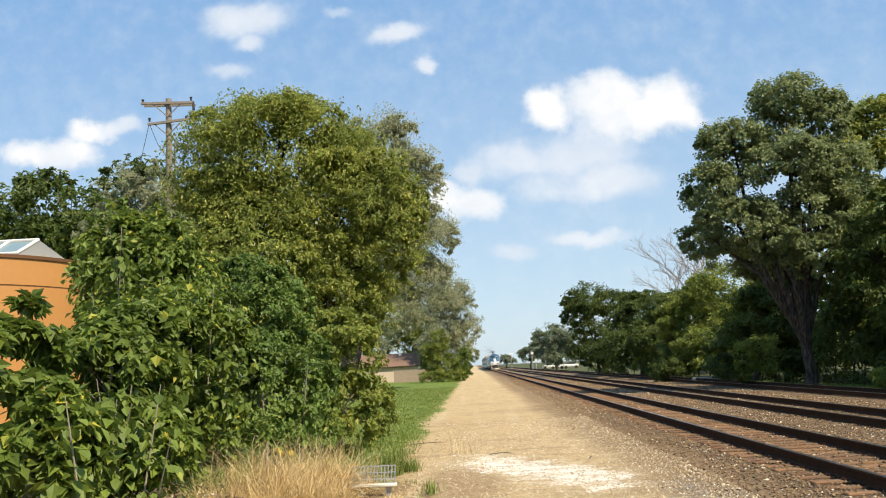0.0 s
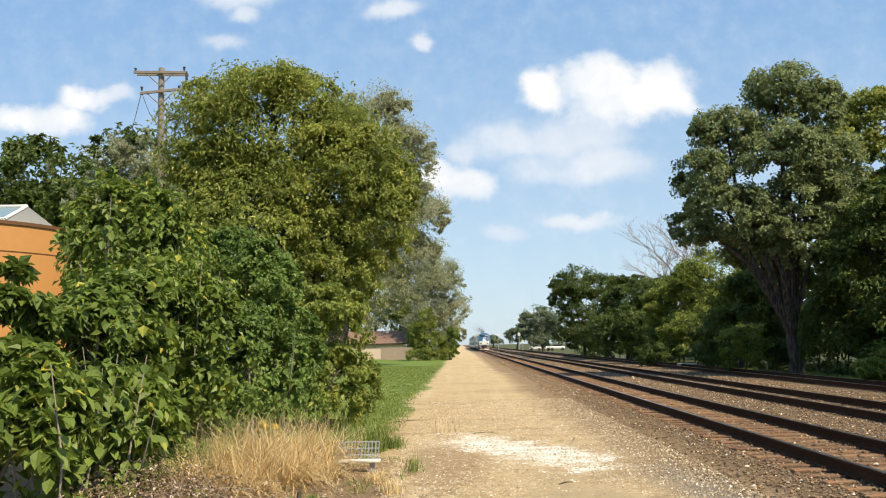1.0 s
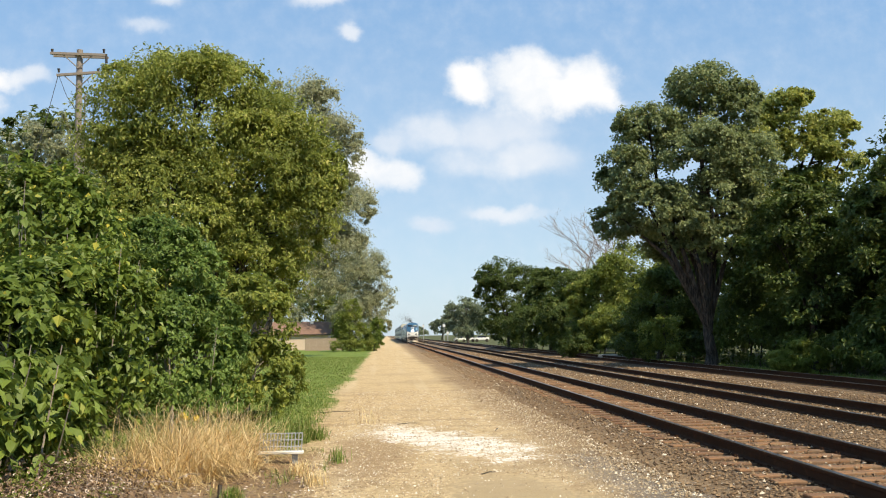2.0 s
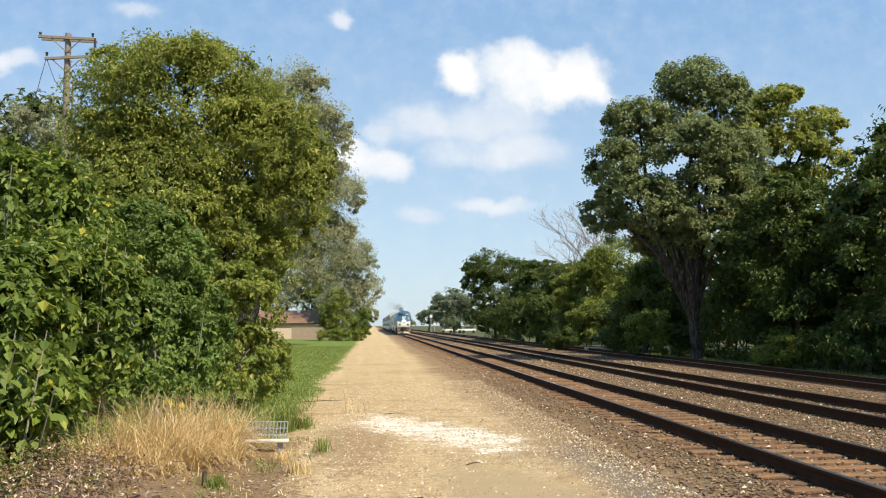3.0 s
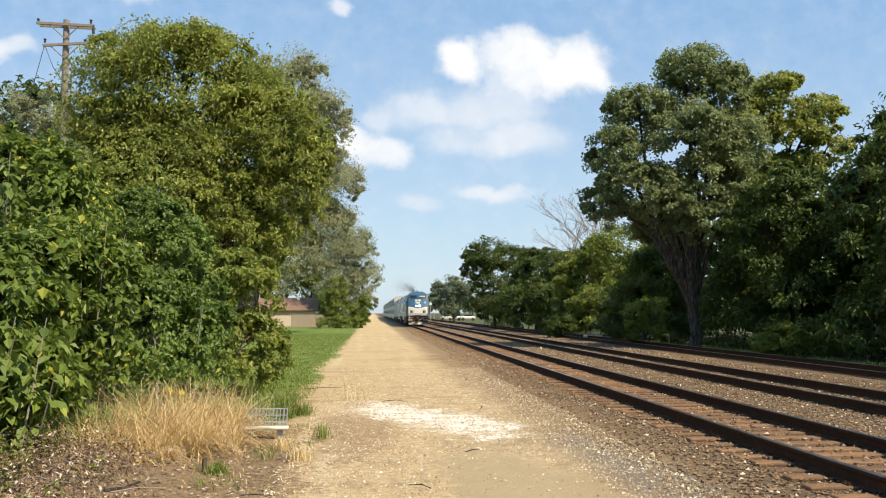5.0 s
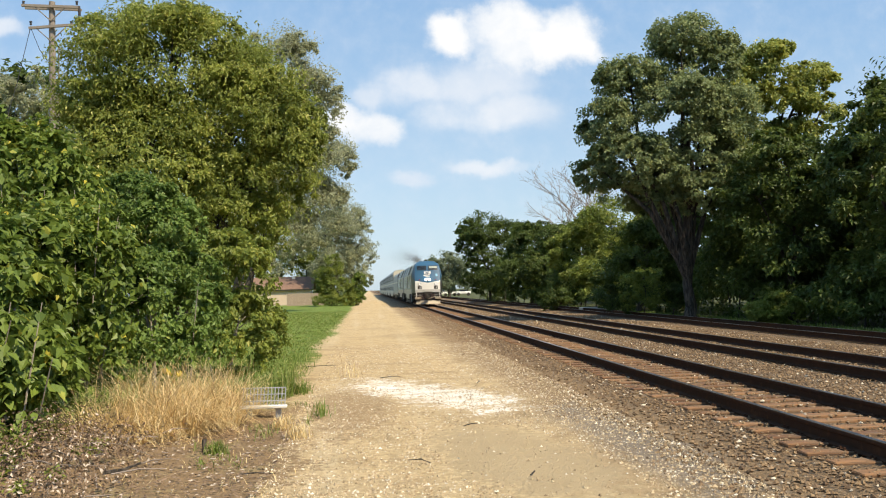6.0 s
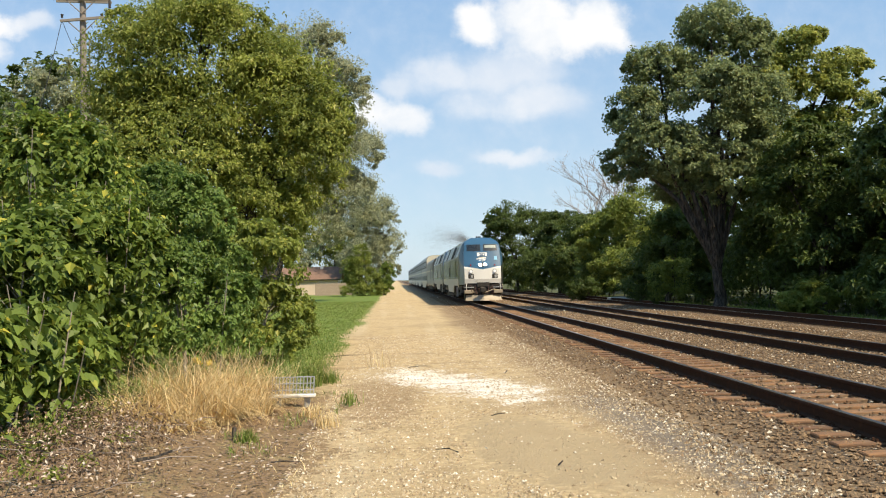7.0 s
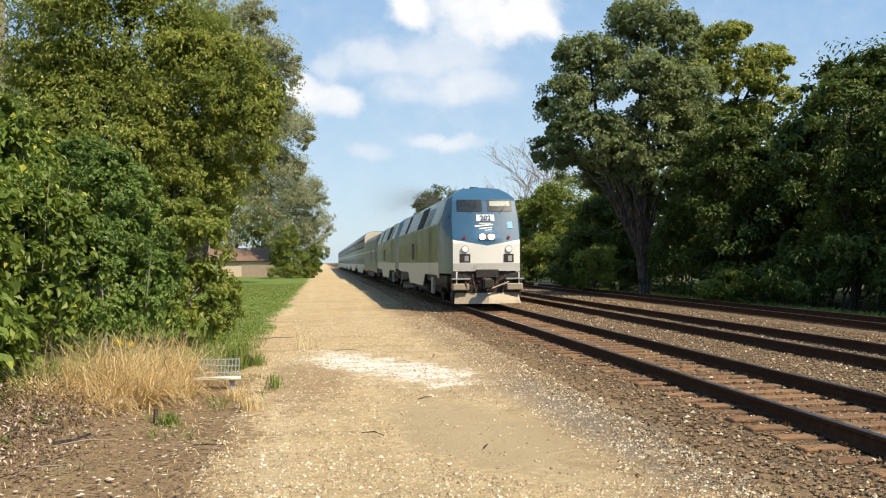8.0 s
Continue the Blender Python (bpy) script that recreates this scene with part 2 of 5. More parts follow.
    c = k.mix(k.ramp(wx, 3.2, 4.3), c, stone)
    # from the ties onward ballast, a grass strip, then ground painted dark as tree shade
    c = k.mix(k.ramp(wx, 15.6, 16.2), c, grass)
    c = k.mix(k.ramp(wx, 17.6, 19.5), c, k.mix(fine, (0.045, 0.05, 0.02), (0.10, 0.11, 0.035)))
    near = k.ramp(k.math("MULTIPLY_ADD", mid, 3.0, y), 15.5, 17.5)
    left = k.mix(near, soil, grass)
    shift = k.math("MULTIPLY_ADD", k.ramp(y, 8.0, 20.0), 0.9, 0.0)
    c = k.mix(k.ramp(k.math("ADD", wx, shift), -0.55, -0.95), c, left)
    far = k.ramp(y, 150.0, 190.0)
    c = k.mix(k.math("MULTIPLY", far, k.ramp(wx, -3.0, -6.0)), c, (0.07, 0.10, 0.03))
    h = k.math("ADD", k.math("MULTIPLY", grit, 0.5), k.math("MULTIPLY", fine, 0.8))
    rough = k.math("MULTIPLY_ADD", fine, 0.15, 0.8)
    surface(k, k.add("ShaderNodeBsdfPrincipled", {"Base Color": c, "Roughness": rough, "Specular IOR Level": 0.25, "Normal": k.bump(h, 1.0, 0.045)}))
    return m


def shingles(name, a, b):
    m, k = material(name)
    at = k.add("ShaderNodeTexCoord").outputs["Object"]
    cell = k.add("ShaderNodeTexBrick", {"Vector": at, "Color1": (*a, 1), "Color2": (*b, 1), "Mortar": (a[0] * .5, a[1] * .5, a[2] * .5, 1), "Scale": 4.0})
    c = k.mix(k.math("MULTIPLY", k.noise(1.5, 5, .6, at), 0.6), cell.outputs["Color"], a)
    surface(k, k.add("ShaderNodeBsdfPrincipled", {"Base Color": c, "Roughness": 0.9}))
    return m


def glow(name, colour, strength):
    m, k = material(name)
    surface(k, k.add("ShaderNodeEmission", {"Color": (*colour, 1), "Strength": strength}))
    return m


def tie_wood():
    """Old creosoted timber: each tie has a tone of its own, grain runs along it."""
    m, k = material("tie_wood")
    own = k.add("ShaderNodeObjectInfo").outputs["Random"]
    at = k.add("ShaderNodeTexCoord").outputs["Object"]
    long = k.add("ShaderNodeVectorMath", {0: at, 1: (1.5, 26.0, 26.0)}, operation="MULTIPLY").outputs[0]
    grain, stain = k.noise(1.0, 5, 0.65, long), k.noise(2.6, 4, 0.6, at)
    c = k.mix(own, (0.15, 0.070, 0.028), (0.30, 0.155, 0.065))
    c = k.mix(k.ramp(grain, 0.42, 0.66), c, (0.075, 0.047, 0.03))
    c = k.mix(k.math("MULTIPLY", k.ramp(stain, 0.48, 0.68), 0.6), c, (0.17, 0.12, 0.075))
    surface(k, k.add("ShaderNodeBsdfPrincipled", {"Base Color": c, "Roughness": 0.9, "Normal": k.bump(grain, 0.8, 0.02)}))
    return m


GROUND = ground_material()
LEAF_HEDGE = foliage("hedge_leaves", (0.036, 0.070, 0.012), (0.25, 0.33, 0.055), (0.58, 0.50, 0.07), 0.07, 0.36)
LEAF_PRIVET = foliage("fine_shrub_leaves", (0.065, 0.12, 0.028), (0.25, 0.35, 0.08), (0.50, 0.48, 0.12), 0.05, 0.42)
# distance haze is put into this leaf colour: paler, greyer greens
LEAF_HAZE = foliage("hazed_far_leaves", (0.13, 0.165, 0.095), (0.29, 0.33, 0.20), (0.33, 0.33, 0.22), 0.05, 0.4)
LEAF_ELM = foliage("elm_leaves", (0.056, 0.090, 0.016), (0.41, 0.45, 0.09), (0.64, 0.59, 0.20), 0.15, 0.40)
LEAF_GREY = foliage("maple_leaves", (0.28, 0.30, 0.175), (0.47, 0.48, 0.30), (0.50, 0.45, 0.30), 0.10, 0.5)
LEAF_COTTON = foliage("cottonwood_leaves", (0.060, 0.095, 0.038), (0.36, 0.41, 0.17), (0.50, 0.47, 0.17), 0.10, 0.38)
LEAF_YELLOW = foliage("turning_leaves", (0.13, 0.18, 0.04), (0.42, 0.44, 0.10), (0.66, 0.60, 0.17), 0.30, 0.45)
# deep tone kept almost black, painting the woods' shaded inside into the leaves
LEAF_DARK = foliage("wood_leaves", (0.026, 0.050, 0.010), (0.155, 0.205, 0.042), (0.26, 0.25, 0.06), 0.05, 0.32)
LEAF_SHRUB = foliage("shrub_leaves", (0.10, 0.145, 0.024), (0.33, 0.37, 0.075), (0.45, 0.42, 0.09), 0.10, 0.42)
def furrowed(name, dark, light):
    """Deeply furrowed bark: ridges run up the trunk."""
    m, k = material(name)
    at = k.add("ShaderNodeTexCoord").outputs["Object"]
    tall = k.add("ShaderNodeVectorMath", {0: at, 1: (1.0, 1.0, 0.13)}, operation="MULTIPLY").outputs[0]
    ridge, moss = k.noise(13.0, 4, 0.6, tall), k.noise(1.1, 3, 0.5, at)
    c = k.mix(k.ramp(ridge, 0.38, 0.62), dark, light)
    c = k.mix(k.math("MULTIPLY", k.ramp(moss, 0.5, 0.7), 0.4), c, dark)
    surface(k, k.add("ShaderNodeBsdfPrincipled", {"Base Color": c, "Roughness": 0.95, "Normal": k.bump(ridge, 1.0, 0.12)}))
    return m


BARK = furrowed("bark", (0.025, 0.020, 0.015), (0.115, 0.092, 0.07))
BARK_PALE = plain("pale_bark", (0.30, 0.26, 0.21), 0.9, 0, 0.4, 3.0, 0.6)
DEAD = plain("dead_wood", (0.30, 0.245, 0.20), 0.9, 0, 0.3, 2.0, 0.5)
POLE_WOOD = plain("weathered_pole", (0.27, 0.23, 0.19), 0.9, 0, 0.4, 4.0, 0.6)
STRAW = blades("straw", (0.60, 0.42, 0.17), (0.92, 0.78, 0.46), (0.34, 0.20, 0.08))
GRASS = blades("grass_blades", (0.12, 0.18, 0.026), (0.24, 0.31, 0.06), (0.46, 0.41, 0.15))
STONE_BALLAST = stones("ballast_stones", (0.13, 0.076, 0.037), (0.36, 0.24, 0.125), (0.80, 0.68, 0.50), 0.06)
STONE_LANE = stones("lane_stones", (0.30, 0.21, 0.115), (0.70, 0.56, 0.35), (0.88, 0.80, 0.64), 0.18)
LITTER = stones("dead_litter", (0.12, 0.075, 0.043), (0.33, 0.225, 0.14), (0.64, 0.53, 0.42), 0.18)
TIE = tie_wood()
RAIL_RUST = plain("rusty_rail", (0.060, 0.030, 0.017), 0.9, 0.0, 0.5, 8.0, 0.3, (0.095, 0.045, 0.022), 0.12)
RAIL_TOP = plain("polished_rail", (0.33, 0.31, 0.30), 0.32, 1.0, 0.2, 3.0, 0.05)
# greened and darkened base: the trees mirrored in the silver, put into its colour
SILVER = plain("tree_tinted_silver", (0.195, 0.225, 0.15), 0.22, 0.92, 0.14, 0.7, 0.05)
SILVER_CAR = plain("car_steel", (0.18, 0.18, 0.17), 0.33, 0.85, 0.15, 0.8, 0.04)
SILVER_DULL = plain("dull_silver", (0.66, 0.66, 0.63), 0.42, 0.2, 0.15, 0.9, 0.05)
WHITE_PAINT = plain("white_paint", (0.78, 0.76, 0.70), 0.4, 0, 0.10, 2.0, 0.05)
CREAM = plain("cream_stripe", (0.60, 0.55, 0.43), 0.45, 0, 0.15, 2.0, 0.05)
BLUE = plain("blue_paint", (0.035, 0.105, 0.19), 0.32, 0, 0.2, 1.2, 0.05)
GREY_PAINT = plain("grey_paint", (0.36, 0.36, 0.35), 0.5, 0.1, 0.2, 3.0, 0.1)
UNDER = plain("sooty_steel", (0.040, 0.035, 0.030), 0.7, 0.3, 0.5, 4.0, 0.3, (0.10, 0.075, 0.05))
PLOW = plain("dusty_pilot", (0.36, 0.30, 0.215), 0.6, 0.1, 0.3, 3.0, 0.2, (0.22, 0.16, 0.10))
# pale paint for a reflection on the windscreen
SCREEN_GLINT = plain("pale_screen_glint", (0.33, 0.37, 0.33), 0.4, 0, 0.2, 2.5)
BAND_GREY = plain("worn_buffer_paint", (0.52, 0.50, 0.46), 0.5, 0.1, 0.2, 3.0, 0.1, (0.30, 0.26, 0.20))
BAND_DARK = plain("dark_window_band", (0.018, 0.018, 0.017), 0.6, 0, 0.3, 2.0, 0.0, None, 0.1)
GLASS = plain("dark_glass", (0.015, 0.022, 0.03), 0.3, 0.0, 0.2, 2.0, 0.0)
RED = plain("red_lamp", (0.30, 0.03, 0.03), 0.4)
LAMP_LIT = glow("lit_headlamp", (1.0, 0.96, 0.88), 30.0)
LAMP_DIM = glow("lit_ditch_lamp", (1.0, 0.93, 0.82), 0.75)
TANK = plain("orange_tank", (0.52, 0.25, 0.075), 0.6, 0, 0.12, 0.8, 0.1)
TANK_RIM = plain("rusty_rim", (0.16, 0.075, 0.03), 0.8, 0.2, 0.3)
ROOF_BROWN = shingles("brown_shingles", (0.20, 0.12, 0.08), (0.27, 0.165, 0.115))
WALL_TAN = plain("tan_siding", (0.66, 0.52, 0.41), 0.8, 0, 0.15, 3.0)
FENCE_WOOD = plain("fence_wood", (0.38, 0.29, 0.22), 0.9, 0, 0.35, 3.0, 0.5)
CONCRETE = plain("concrete", (0.48, 0.45, 0.40), 0.9, 0, 0.3, 4.0, 0.4)
MESH_GREY = plain("galvanised_wire", (0.45, 0.46, 0.46), 0.45, 0.6, 0.2)
YELLOW = plain("yellow_flowers", (0.72, 0.50, 0.03), 0.7, 0, 0.2)
WIRE = plain("black_wire", (0.03, 0.03, 0.03), 0.6)


# ---------------------------------------------------------------- building blocks
def part(name, bm, mat, parent=None, label="", at=None):
    """One mesh object from a bmesh, under a thing or a part."""
    me = bpy.data.meshes.new(name)
    bm.to_mesh(me)
    bm.free()
    me.materials.append(mat)
    ob = new(name, me)
    ob.parent = parent
    if at is not None:
        ob.matrix_basis = at
    return tagged(ob, label)


def raw(name, verts, faces, mat, parent=None, label="", smooth=False):
    me = bpy.data.meshes.new(name)
    me.from_pydata(np.asarray(verts).tolist(), [], np.asarray(faces).tolist())
    me.materials.append(mat)
    if smooth:
        me.shade_smooth()
    ob = new(name, me)
    ob.parent = parent
    return tagged(ob, label)


def thing(name, m, label, category, group="", kind=""):
    ob = new(name)
    ob.empty_display_size = 0.2
    ob.matrix_basis = m
    return tagged(ob, label, category, group, kind)


def box(bm, x0, x1, y0, y1, z0, z1, bevel=0.0):
    made = bmesh.ops.create_cube(bm, size=1.0, matrix=Matrix.Translation(((x0 + x1) / 2, (y0 + y1) / 2, (z0 + z1) / 2)) @ Matrix.Diagonal((x1 - x0, y1 - y0, z1 - z0, 1)))
    if bevel:
        edges = {e for v in made["verts"] for e in v.link_edges}
        bmesh.ops.bevel(bm, geom=list(edges), offset=bevel, segments=1, affect="EDGES")
    return bm


def boxed(*args, bevel=0.0):
    return box(bmesh.new(), *args, bevel=bevel)


def tube(bm, points, radii, sides=7):
    """A round bar of changing thickness along points."""
    rings = []
    for i, p in enumerate(points):
        p = Vector(p)
        a, b = Vector(points[max(0, i - 1)]), Vector(points[min(len(points) - 1, i + 1)])
        d = (b - a).normalized()
        s = d.orthogonal().normalized() if abs(d.z) < 0.9 else Vector((1, 0, 0))
        s = (s - d * s.dot(d)).normalized()
        q = d.cross(s)
        rings.append([bm.verts.new(p + (s * math.cos(w) + q * math.sin(w)) * radii[i]) for w in np.arange(sides) * 2 * math.pi / sides])
    for r, t in zip(rings, rings[1:]):
        for i in range(sides):
            bm.faces.new((r[i], r[(i + 1) % sides], t[(i + 1) % sides], t[i]))
    bm.faces.new(rings[0][::-1])
    bm.faces.new(rings[-1])
    return bm


def disc(bm, x, y, z, r, depth, sides=16, axis="y"):
    turn = {"y": Matrix.Rotation(radians(90), 4, "X"), "x": Matrix.Rotation(radians(90), 4, "Y"), "z": Matrix()}[axis]
    bmesh.ops.create_cone(bm, cap_ends=True, segments=sides, radius1=r, radius2=r, depth=depth, matrix=Matrix.Translation((x, y, z)) @ turn)
    return bm


def extruded(bm, outline, y0, y1):
    """A closed outline in x and z, drawn out from y0 to y1."""
    a = [bm.verts.new((x, y0, z)) for x, z in outline]
    b = [bm.verts.new((x, y1, z)) for x, z in outline]
    n = len(outline)
    for i in range(n):
        bm.faces.new((a[i], a[(i + 1) % n], b[(i + 1) % n], b[i]))
    bm.faces.new(a[::-1])
    bm.faces.new(b)
    bmesh.ops.recalc_face_normals(bm, faces=bm.faces)
    return bm


# ---------------------------------------------------------------- ground
def make_ground():
    rng = np.random.default_rng(3)
    xs = np.unique(np.r_[-2500, -800, -300, -150, -90, np.arange(-60, -12, 3.0), np.arange(-12, 18, 0.3), np.arange(18, 60, 3.0), 90, 150, 300, 800, 2500])
    ys = np.unique(np.r_[-1500, -400, -100, -40, -10, np.arange(0, 30, 0.3), np.arange(30, 60, 1.0), np.arange(60, 300, 8.0), 350, 500, 800, 1400, 3000])
    verts = []
    for y in ys:
        for x in xs:
            z = 0.05 * noise.noise((x * 0.5, y * 0.5, 0)) + 0.022 * noise.noise((x * 2.1, y * 2.1, 5))
            if x > 3.2:
                z = 0.012 * noise.noise((x * 2, y * 2, 0)) - 0.025
                if 11.3 < x < 13.2:
                    z -= 0.12
                if x > 16.3:
                    z -= min(0.25, (x - 16.3) * 0.1)
            elif x > 2.2:
                z *= 0.4
            if y < 14 and x < -1.6:
                z += 0.10 * min(1.0, (-1.6 - x) / 1.5)
            verts.append((x, y, z))
    n = len(xs)
    faces = [(j * n + i, j * n + i + 1, (j + 1) * n + i + 1, (j + 1) * n + i) for j in range(len(ys) - 1) for i in range(n - 1)]
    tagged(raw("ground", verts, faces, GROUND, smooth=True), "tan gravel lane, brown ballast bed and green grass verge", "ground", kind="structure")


make_ground()

RAIL_Z = 0.18


def rail_outline(cx):
    """Flat-bottomed rail: foot, web and head."""
    half = [(0.070, 0.0), (0.070, 0.013), (0.014, 0.032), (0.011, 0.125), (0.036, 0.140), (0.037, 0.166), (0.030, 0.176)]
    return [(cx + x, z) for x, z in half] + [(cx - x, z) for x, z in half[::-1]]


def make_track(cx, label, first, last, sunk, seed):
    rng = random.Random(seed)
    track = thing("railway_track", pose(cx, 0, 0), label, "railway track", "parallel railway tracks", "structure")
    for side in (-0.7525, 0.7525):
        rail = part("rail", extruded(bmesh.new(), rail_outline(side), -30, 900), RAIL_RUST, track, "dark rusty steel rail")
        part("rail_head", boxed(side - 0.031, side + 0.031, -30, 900, 0.176, 0.181), RAIL_TOP, rail, "polished steel running surface")
    bm = boxed(-1.29, 1.29, -0.115, 0.115, -0.17, 0.0, bevel=0.012)
    for v in bm.verts:
        v.co.z += 0.006 * noise.noise(v.co * 3)
    me = bpy.data.meshes.new("tie")
    bm.to_mesh(me)
    bm.free()
    me.materials.append(TIE)
    plate = bpy.data.meshes.new("tie_plate")
    bm = boxed(-0.11, 0.11, -0.085, 0.085, 0.0, 0.012)
    for x in (-0.09, 0.09):
        box(bm, x - 0.012, x + 0.012, -0.05, -0.026, 0.01, 0.034)
        box(bm, x - 0.012, x + 0.012, 0.03, 0.054, 0.01, 0.034)
    bm.to_mesh(plate)
    bm.free()
    plate.materials.append(RAIL_RUST)
    for i in range(int((last - first) / 0.52)):
        tie = new("tie", me)
        tie.parent = track
        tie.matrix_basis = pose(rng.uniform(-0.05, 0.05), first + i * 0.52 + rng.uniform(-0.03, 0.03), -sunk + rng.uniform(-0.012, 0.006), rng.uniform(-1, 1), rng.uniform(-0.3, 0.3), rng.uniform(-1.6, 1.6))
        if i < 60:
            for side in (-0.7525, 0.7525):
                p = new("tie_plate", plate)
                p.parent = tie
                p.matrix_basis = pose(side, 0, -0.002)
    bm = bmesh.new()
    for i in range(int((300 - last) / 0.52)):
        y = last + i * 0.52
        box(bm, -1.29, 1.29, y - 0.115, y + 0.115, -0.15 - sunk, -sunk)
    tagged(part("far_ties", bm, TIE, track, "weathered brown wooden ties"), kind="stuff")
    return track


make_track(5.83, "rusty steel rails on weathered brown wooden ties", 3.0, 110.0, -0.009, 1)
make_track(9.76, "dark rails on ties sunk in grey-brown ballast", 5.0, 60.0, 0.055, 2)
make_track(14.65, "far dark rails over a low ballast bank", 10.0, 50.0, 0.055, 3)


# ---------------------------------------------------------------- plants
def leaves(lobes, count, size, rng, droop=0.35, clump=0.22, shell=0.55, narrow=0.5, main=0, core=0.36):
    """Verts and faces of leaves that hang in clumps round the given lobes (x, y, z, rx, ry, rz)."""
    lobes = np.array(lobes, float)
    area = (lobes[:, 3] * lobes[:, 4] + lobes[:, 4] * lobes[:, 5] + lobes[:, 3] * lobes[:, 5])
    area[:main] *= core
    spots, radii, outs = [], [], []
    per = 60
    clumps = max(8, count // per)
    for lobe, share in zip(lobes, area / area.sum()):
        m = max(3, int(clumps * share))
        d = rng.normal(size=(m, 3))
        d /= np.linalg.norm(d, axis=1, keepdims=True)
        low = (d[:, 2] < -0.35) & (rng.random(m) < 0.6)
        d[low, 2] *= -1
        bump = np.array([noise.noise(Vector(v * 2.1 + lobe[:3])) for v in d])
        reach = shell + (1.02 - shell) * rng.random(m) ** 0.45 + 0.20 * bump
        spots.append(lobe[:3] + d * lobe[3:] * reach[:, None])
        radii.append(np.full(m, clump * lobe[3:].mean()) * rng.uniform(0.6, 1.35, m))
        outs.append(d)
    spots, radii, outs = np.concatenate(spots), np.concatenate(radii), np.concatenate(outs)
    which = rng.integers(0, len(spots), count)
    off = rng.normal(size=(count, 3))
    off *= (rng.random((count, 1)) ** 0.4) / np.linalg.norm(off, axis=1, keepdims=True) * (1.15, 1.15, 0.85)
    p = spots[which] + off * radii[which][:, None]
    facing = outs[which] * 0.7 + rng.normal(size=(count, 3)) * 0.55 + (0, 0, 0.55)
    facing /= np.linalg.norm(facing, axis=1, keepdims=True)
    along = rng.normal(size=(count, 3)) + (0, 0, -droop * 2)
    along -= facing * (along * facing).sum(1)[:, None]
    along /= np.linalg.norm(along, axis=1, keepdims=True)
    side = np.cross(facing, along)
    length = size * rng.uniform(0.65, 1.3, count)[:, None]
    half = length * narrow * 0.5
    mid = p + along * length * 0.45
    verts = np.stack([p, mid + side * half + facing * half * 0.35, p + along * length - facing * length * 0.18, mid - side * half + facing * half * 0.35], 1).reshape(-1, 3)
    base = np.arange(count)[:, None] * 4
    return verts, np.concatenate([base + (0, 1, 2), base + (0, 2, 3)], 1).reshape(-1, 3)


def limbs(bm, base, lobes, radius, rng, fork=0.35, lean=(0, 0)):
    """A tapered trunk with a limb to every lobe."""
    base = Vector(base)
    top = max(l[2] + l[5] * 0.3 for l in lobes)
    middle = Vector((sum(l[0] for l in lobes) / len(lobes), sum(l[1] for l in lobes) / len(lobes), top))
    z = base.z + (top - base.z) * fork
    knee = base.lerp(middle, 0.25)
    knee = Vector((knee.x + lean[0], knee.y + lean[1], z))
    steps = 6
    pts = [base.lerp(knee, i / steps) + Vector((rng.uniform(-1, 1), rng.uniform(-1, 1), 0)) * radius * 0.25 * (0 < i < steps) for i in range(steps + 1)]
    tube(bm, pts, [radius * (1.45 - 0.35 * min(1, i) - 0.08 * i) for i in range(steps + 1)], 10)
    for l in lobes:
        end = Vector(l[:3]) + Vector((0, 0, l[5] * 0.5))
        start = knee.lerp(base, rng.uniform(0.0, 0.25))
        bend = start.lerp(end, 0.5) + Vector((rng.uniform(-1, 1), rng.uniform(-1, 1), rng.uniform(-0.2, 0.8))) * (end - start).length * 0.10
        line = [start, start.lerp(bend, 0.5), bend, bend.lerp(end, 0.55), end]
        tube(bm, line, [radius * k for k in (0.55, 0.45, 0.34, 0.2, 0.06)], 7)
        for _ in range(5):
            a = line[2].lerp(end, rng.uniform(0, 0.9))
            b = a + Vector((rng.uniform(-1, 1) * l[3], rng.uniform(-1, 1) * l[4], rng.uniform(-0.2, 1) * l[5])) * 0.75
            tube(bm, [a, a.lerp(b, 0.5) + Vector((0, 0, 0.1 * l[5])), b], [radius * 0.16, radius * 0.1, radius * 0.03], 5)


def sprouted(lobes, rng, many=9, scale=0.34):
    """The lobes and smaller ones that break their outline."""
    out = list(lobes)
    for x, y, z, a, b, c in lobes:
        for _ in range(many):
            w, e = rng.uniform(0, 2 * math.pi), rng.uniform(-0.7, 1.3)
            k = scale * rng.uniform(0.6, 1.2)
            f = rng.uniform(0.62, 0.92)
            out.append((x + a * f * math.cos(w) * math.cos(e), y + b * f * math.sin(w) * math.cos(e), z + c * f * math.sin(e), a * k, b * k, c * k * 0.8))
    return out


def tree(name, base, lobes, count, size, mat, label, category="tree", group="", seed=1, radius=0.3, bark=None, fork=0.35, many=9, sprout=0.34, lean=(0, 0), **how):
    rng, nrng = random.Random(seed), np.random.default_rng(seed)
    at = Vector(base)
    local = [(x - at.x, y - at.y, z - at.z, a, b, c) for x, y, z, a, b, c in lobes]
    ob = thing(name, pose(*base), label, category, group)
    bm = bmesh.new()
    limbs(bm, (0, 0, -0.2), local, radius, rng, fork, lean)
    part("trunk", bm, bark or BARK, ob, "rough bark trunk with forking limbs")
    verts, faces = leaves(sprouted(local, rng, many, sprout), count, size, nrng, main=len(local), **how)
    part_ob = raw("crown", verts, faces, mat, ob)
    return ob


